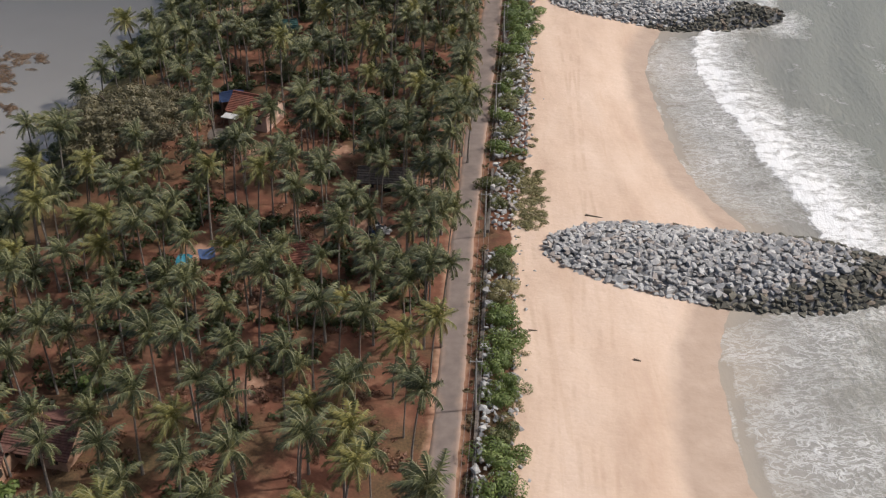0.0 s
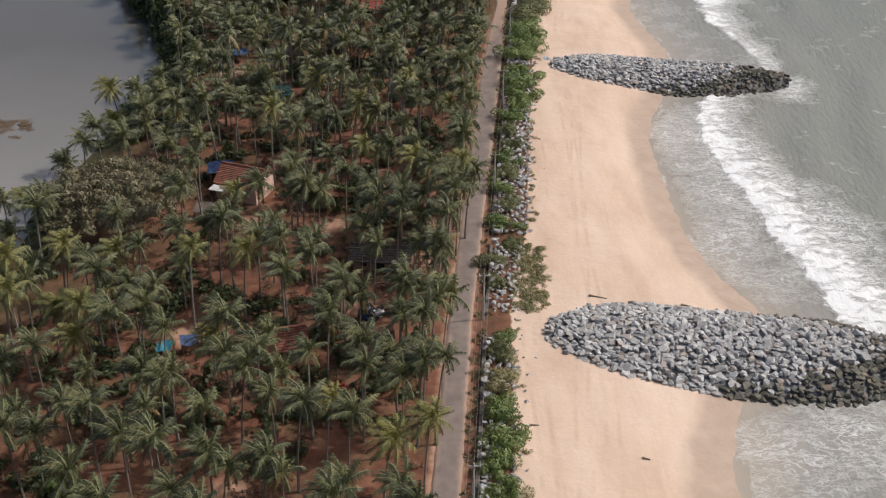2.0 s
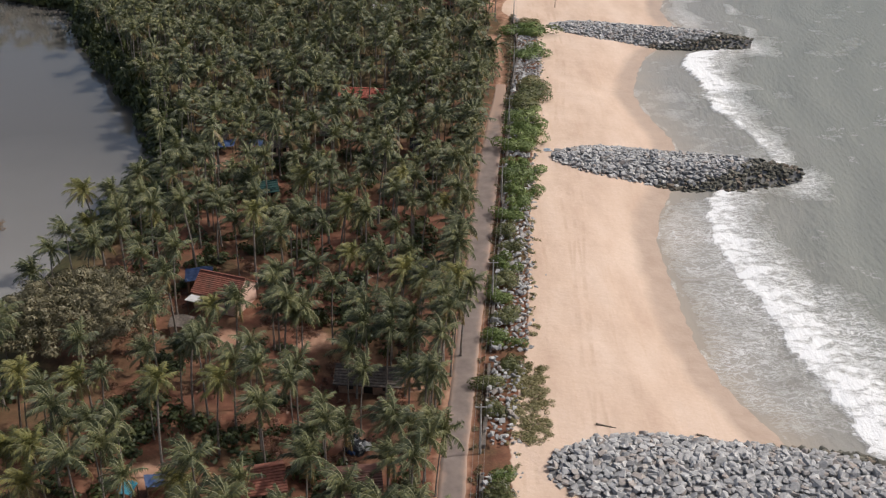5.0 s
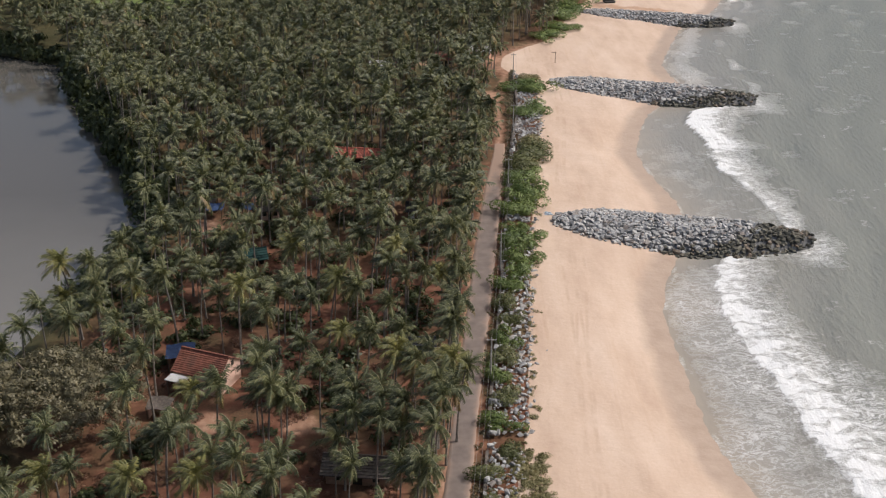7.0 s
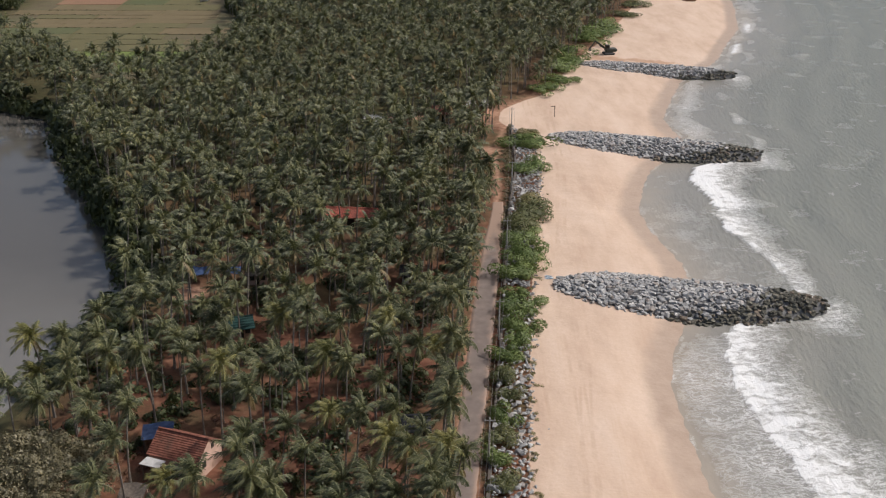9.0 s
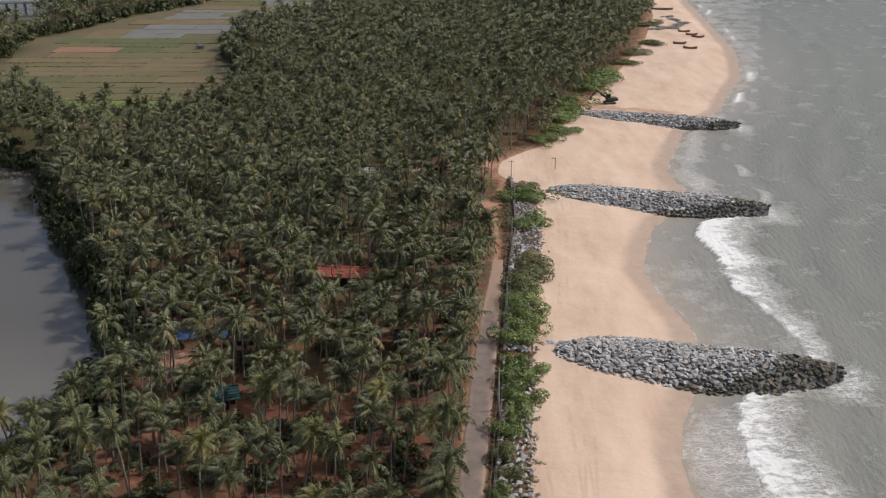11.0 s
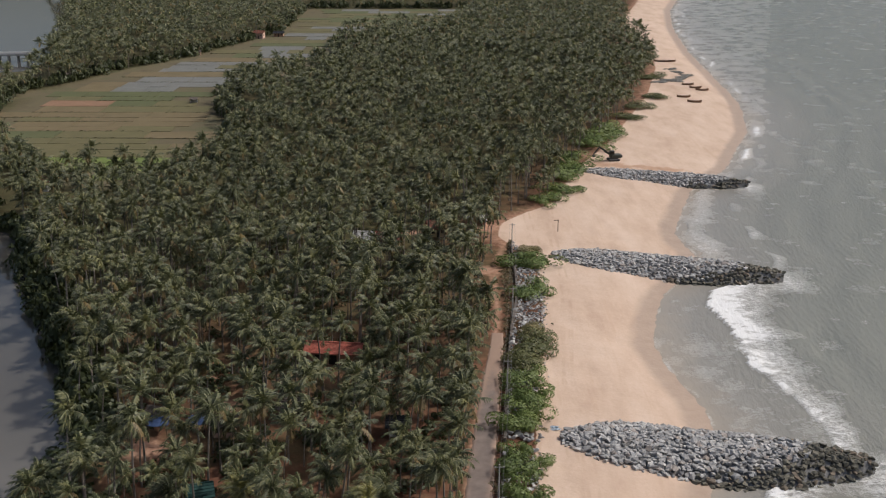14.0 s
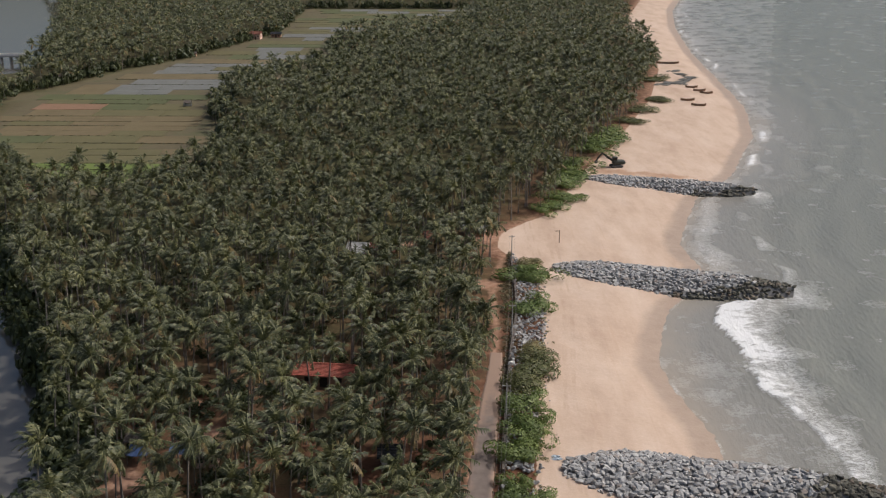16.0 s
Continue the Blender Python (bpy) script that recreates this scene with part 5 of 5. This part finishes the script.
# ---------------------------------------------------------------- bridge, boats, excavator and beach bits
def bridge():
    b = empty("bridge", pose(-264, 643, 0, 0, 0, 8), "low concrete road bridge on piles over the river", "bridge")
    part("deck", box(bmesh.new(), (64, 5, 0.8), (0, 0, 2.6)), M_CONCRETE, b)
    for s in (-1, 1):
        part("parapet", box(bmesh.new(), (64, 0.25, 0.9), (0, s * 2.4, 3.4)), M_WHITE, b)
    for k in range(13):
        part("pile", box(bmesh.new(), (0.7, 4.0, 5.0), (-30 + k * 5, 0, 0.0)), M_CONCRETE, b)


bridge()
M_BOAT = simple("tarred_boat_timber", (0.07, 0.045, 0.035), 0.7, 0.3, 2.0)
M_BOAT_IN = simple("worn_boat_inside", (0.24, 0.15, 0.10), 0.8, 0.3, 2.0)


def boat(x, y, az, length, width):
    b = empty("fishing_boat", pose(x, y, ground_z(x, y) - 0.02, 0, 0, az), "long dark wooden fishing boat drawn up on sand", "boat", "fishing boats on the beach")
    n, V, F = 13, [], []
    for i in range(n):
        t = i / (n - 1) * 2 - 1
        w = width / 2 * (1 - abs(t) ** 2.6) + 0.04
        sheer = 0.75 + 0.55 * abs(t) ** 3
        keel = 0.25 * abs(t) ** 3
        V += [(t * length / 2, -w, sheer), (t * length / 2, -w * 0.7, keel + 0.25), (t * length / 2, 0, keel), (t * length / 2, w * 0.7, keel + 0.25), (t * length / 2, w, sheer)]
    for i in range(n - 1):
        for k in range(4):
            F.append((i * 5 + k, (i + 1) * 5 + k, (i + 1) * 5 + k + 1, i * 5 + k + 1))
    me = mesh_of("hull", V, F, (M_BOAT, M_BOAT_IN))
    hull = child("hull", me, b)
    sol = hull.modifiers.new("thick", "SOLIDIFY")
    sol.thickness, sol.material_offset = 0.07, 1
    for t in (-0.5, -0.15, 0.2, 0.5):
        part("thwart", box(bmesh.new(), (0.25, width * 0.85 * (1 - abs(t) ** 2.6), 0.06), (t * length / 2, 0, 0.62)), M_BOAT_IN, b)


for bx, by, az, ln, wd in ((105.5, 533, -4, 6.0, 1.6), (108, 522, -12, 6.2, 1.6), (114.5, 567, -3, 5.6, 1.5), (116.5, 559, 0, 5.6, 1.5), (118.5, 554, -2, 6.0, 1.5), (117.5, 641, -5, 12, 2.8), (115.5, 722, 2, 6.5, 1.9)):
    boat(bx, by, az, ln, wd)
M_NET = simple("fishing_net", (0.17, 0.165, 0.15), 0.95, 0.3, 1.2)
net = [(103, 575, 5.5, 0.25), (108, 577.5, 5, 0.25), (112.5, 582, 5, 0.25), (116, 588, 5, 0.3), (120, 595.5, 4.5, 0.25), (117, 605, 4.5, 0.25), (115.5, 614, 3.6, 0.25)]
pile = Pile()
for x, y, w, h in net:
    pile.add(*leaf_ball(int(x), 500, 8, 0.28, 0.8), Matrix.LocRotScale((x, y, ground_z(x, y) - 0.05), Euler((0, 0, x)), (w * 0.6, w * 1.0, h * 2)))
tagged(new("fishing_net", pile.mesh("fishing_net", M_NET)), "long dark fishing net spread on the sand", "net")

M_MACHINE = simple("dusty_dark_machine_paint", (0.06, 0.065, 0.055), 0.6, 0.3, 2.0)
M_STEEL = simple("worn_steel", (0.10, 0.10, 0.10), 0.5, 0.3, 3.0, 0.5)


def excavator(x, y, az):
    e = empty("excavator", pose(x, y, ground_z(x, y), 0, 0, az), "dark tracked excavator working beside the far groyne", "excavator")
    for s in (-1, 1):
        tr = part("track", box(bmesh.new(), (4.2, 0.6, 0.9), (0, s * 1.15, 0.45), 0, 0.3), M_STEEL, e)
        for q in (-1.5, -0.5, 0.5, 1.5):
            bm = bmesh.new()
            bmesh.ops.create_cone(bm, cap_ends=True, segments=10, radius1=0.28, radius2=0.28, depth=0.66, matrix=Matrix.Translation((q, s * 1.15, 0.4)) @ Matrix.Rotation(radians(90), 4, "X"))
            part("roller", bm, M_STEEL, tr)
    part("body", box(bmesh.new(), (3.6, 2.6, 1.2), (0.5, 0, 1.65), 0, 0.18), M_MACHINE, e)
    part("counterweight", box(bmesh.new(), (0.8, 2.5, 1.1), (2.4, 0, 1.65), 0, 0.25), M_MACHINE, e)
    cab = part("cab", box(bmesh.new(), (1.6, 1.1, 1.5), (-0.8, -0.7, 2.9), 0, 0.15), M_MACHINE, e)
    part("window", box(bmesh.new(), (1.2, 0.04, 0.8), (-0.8, -1.27, 3.1)), M_DARKHOLE, cab)
    for name, a, b, wd in (("boom", (-1.2, 0.2, 2.2), (-5.0, 0.2, 4.8), 0.45), ("stick", (-5.0, 0.2, 4.8), (-7.0, 0.2, 2.2), 0.32), ("hydraulic_ram", (-1.0, 0.2, 1.8), (-3.4, 0.2, 3.2), 0.16)):
        a, b = Vector(a), Vector(b)
        bm = bmesh.new()
        bmesh.ops.create_cube(bm, size=1.0, matrix=Matrix.Translation((a + b) / 2) @ (b - a).to_track_quat("X", "Z").to_matrix().to_4x4() @ Matrix.Diagonal(((b - a).length + 0.2, wd, wd * 1.3, 1)))
        part(name, bm, M_MACHINE, e)
    part("bucket", box(bmesh.new(), (0.9, 1.1, 0.8), (-6.9, 0.2, 1.8), 0, 0.2), M_STEEL, e)


excavator(56.5, 411.5, 8)


def driftwood(x, y, az, length, label="dark driftwood log lying on the sand", r0=0.14):
    z = ground_z(x, y)
    v, f = trunk_arrays(length, 0.15, 1.5, r0, 5, 6)
    ob = new("driftwood", mesh_tris("driftwood", v, f, M_WOOD))
    ob.matrix_basis = pose(x, y, z + r0 * 0.6, 0, 90, az)
    tagged(ob, label, "driftwood", "driftwood on the beach")


driftwood(18.6, 131.2, -14, 2.6)
driftwood(21.2, 98.6, -8, 0.9)
driftwood(8.6, 103.5, 5, 1.1)
driftwood(31.5, 130.2, -10, 1.5)
driftwood(20.0, 262, 10, 1.6)
b = new("stray_stone", PALE[2])
b.matrix_basis = Matrix.LocRotScale((10.2, 116.6, -0.02), None, (0.45, 0.4, 0.5))
tagged(b, "lone dark stone half sunk in sand", "stone")
post = empty("beach_post", pose(30.2, 331.5, -0.1), "wooden post with crossbar standing in the sand", "post")
part("post", box(bmesh.new(), (0.16, 0.16, 3.4), (0, 0, 1.6)), M_WOOD, post)
part("crossbar", box(bmesh.new(), (1.3, 0.12, 0.12), (-0.5, 0, 3.1)), M_WOOD, post)
sheet_ob = empty("discarded_sheet", pose(19.8, 221.5, 0.02), "pale blue plastic sheet dropped on the sand", "plastic sheet")
v, f = leaf_ball(31, 90, 4, 0.5, 0.15)
child("sheet", mesh_tris("sheet", v * (1.2, 0.8, 0.25), f, simple("faded_blue_plastic", (0.45, 0.52, 0.58), 0.6, 0.2, 2.0)), sheet_ob)


def edge_of_field(x, y):
    return any(in_field(np.array(x + dx), np.array(y + dy)) > 0 for dx, dy in ((9, 0), (-9, 0), (0, -9), (7, -7), (0, 6), (0, -16)))


def plant_grove():
    far = Pile()
    for i, (x, y) in enumerate(SINGLE):
        palm(x, y, 8.6 + 4.6 * ((i * 0.618034) % 1), rng.normal(0, 55), rng.uniform(2.4, 3.4), rng.randint(len(KINDS)))
    spots = tree_rows(60, 345, 5.7, 5.1) + tree_rows(346, 1120, 5.6, 5.6)
    spots += [(float(road_x(y)) - rng.uniform(2.7, 4.4), y + rng.uniform(-1, 1)) for y in np.arange(100, 262, 4.1) if rng.rand() < 0.8]
    spots.sort(key=lambda p: p[1])
    for i, (x, y) in enumerate(spots):
        height = rng.uniform(6.5, 14.5)
        size = rng.uniform(2.3, 3.3) if y < 200 else rng.uniform(2.7, 3.7) if y < 300 else rng.uniform(2.6, 3.6) * (1 if y < 560 else 1.15)
        edge = 355 < y < 950 and x > -300 and edge_of_field(x, y)
        if edge:
            height *= rng.uniform(0.45, 0.95)
        az = rng.normal(0, 60)
        if i < 190:
            palm(x, y, height, az, size, rng.randint(len(KINDS)))
            continue
        m = pose(x, y, ground_z(x, y) - 0.1, 0, 0, az)
        K = KINDS[rng.randint(len(KINDS))]
        if y < 330 or edge or (y < 520 and x > float(beach_x(y)) - 26):
            far.add(*K["trunk"], m @ Matrix.Diagonal((height, height, height, 1)), 0)
        c = K["crown"] if y < 175 else (MID_KINDS if y < 430 else FAR_KINDS if y < 660 else LAST_KINDS)[rng.randint(10)]
        mc = np.array(m @ Matrix.LocRotScale((K["lean"] * height, 0, height), Euler((rng.normal(0, 0.1), rng.normal(0, 0.1), rng.normal(0, 0.45) - radians(az))), (size, size, size * rng.uniform(0.85, 1.1))))
        far.v.append(c[0] @ mc[:3, :3].T + mc[:3, 3])
        far.t.append(c[1] + far.n)
        far.s.append(c[2] + 1)
        far.n += len(c[0])
    grove = new("palm_grove", far.mesh("palm_grove", (M_TRUNK, M_FROND, M_FROND_DRY, M_RIB)))
    tagged(grove, "dense coconut palm grove stretching inland and along the coast", "palm grove", kind="stuff")
    print("palms", len(spots), "tris", len(grove.data.polygons))


plant_grove()
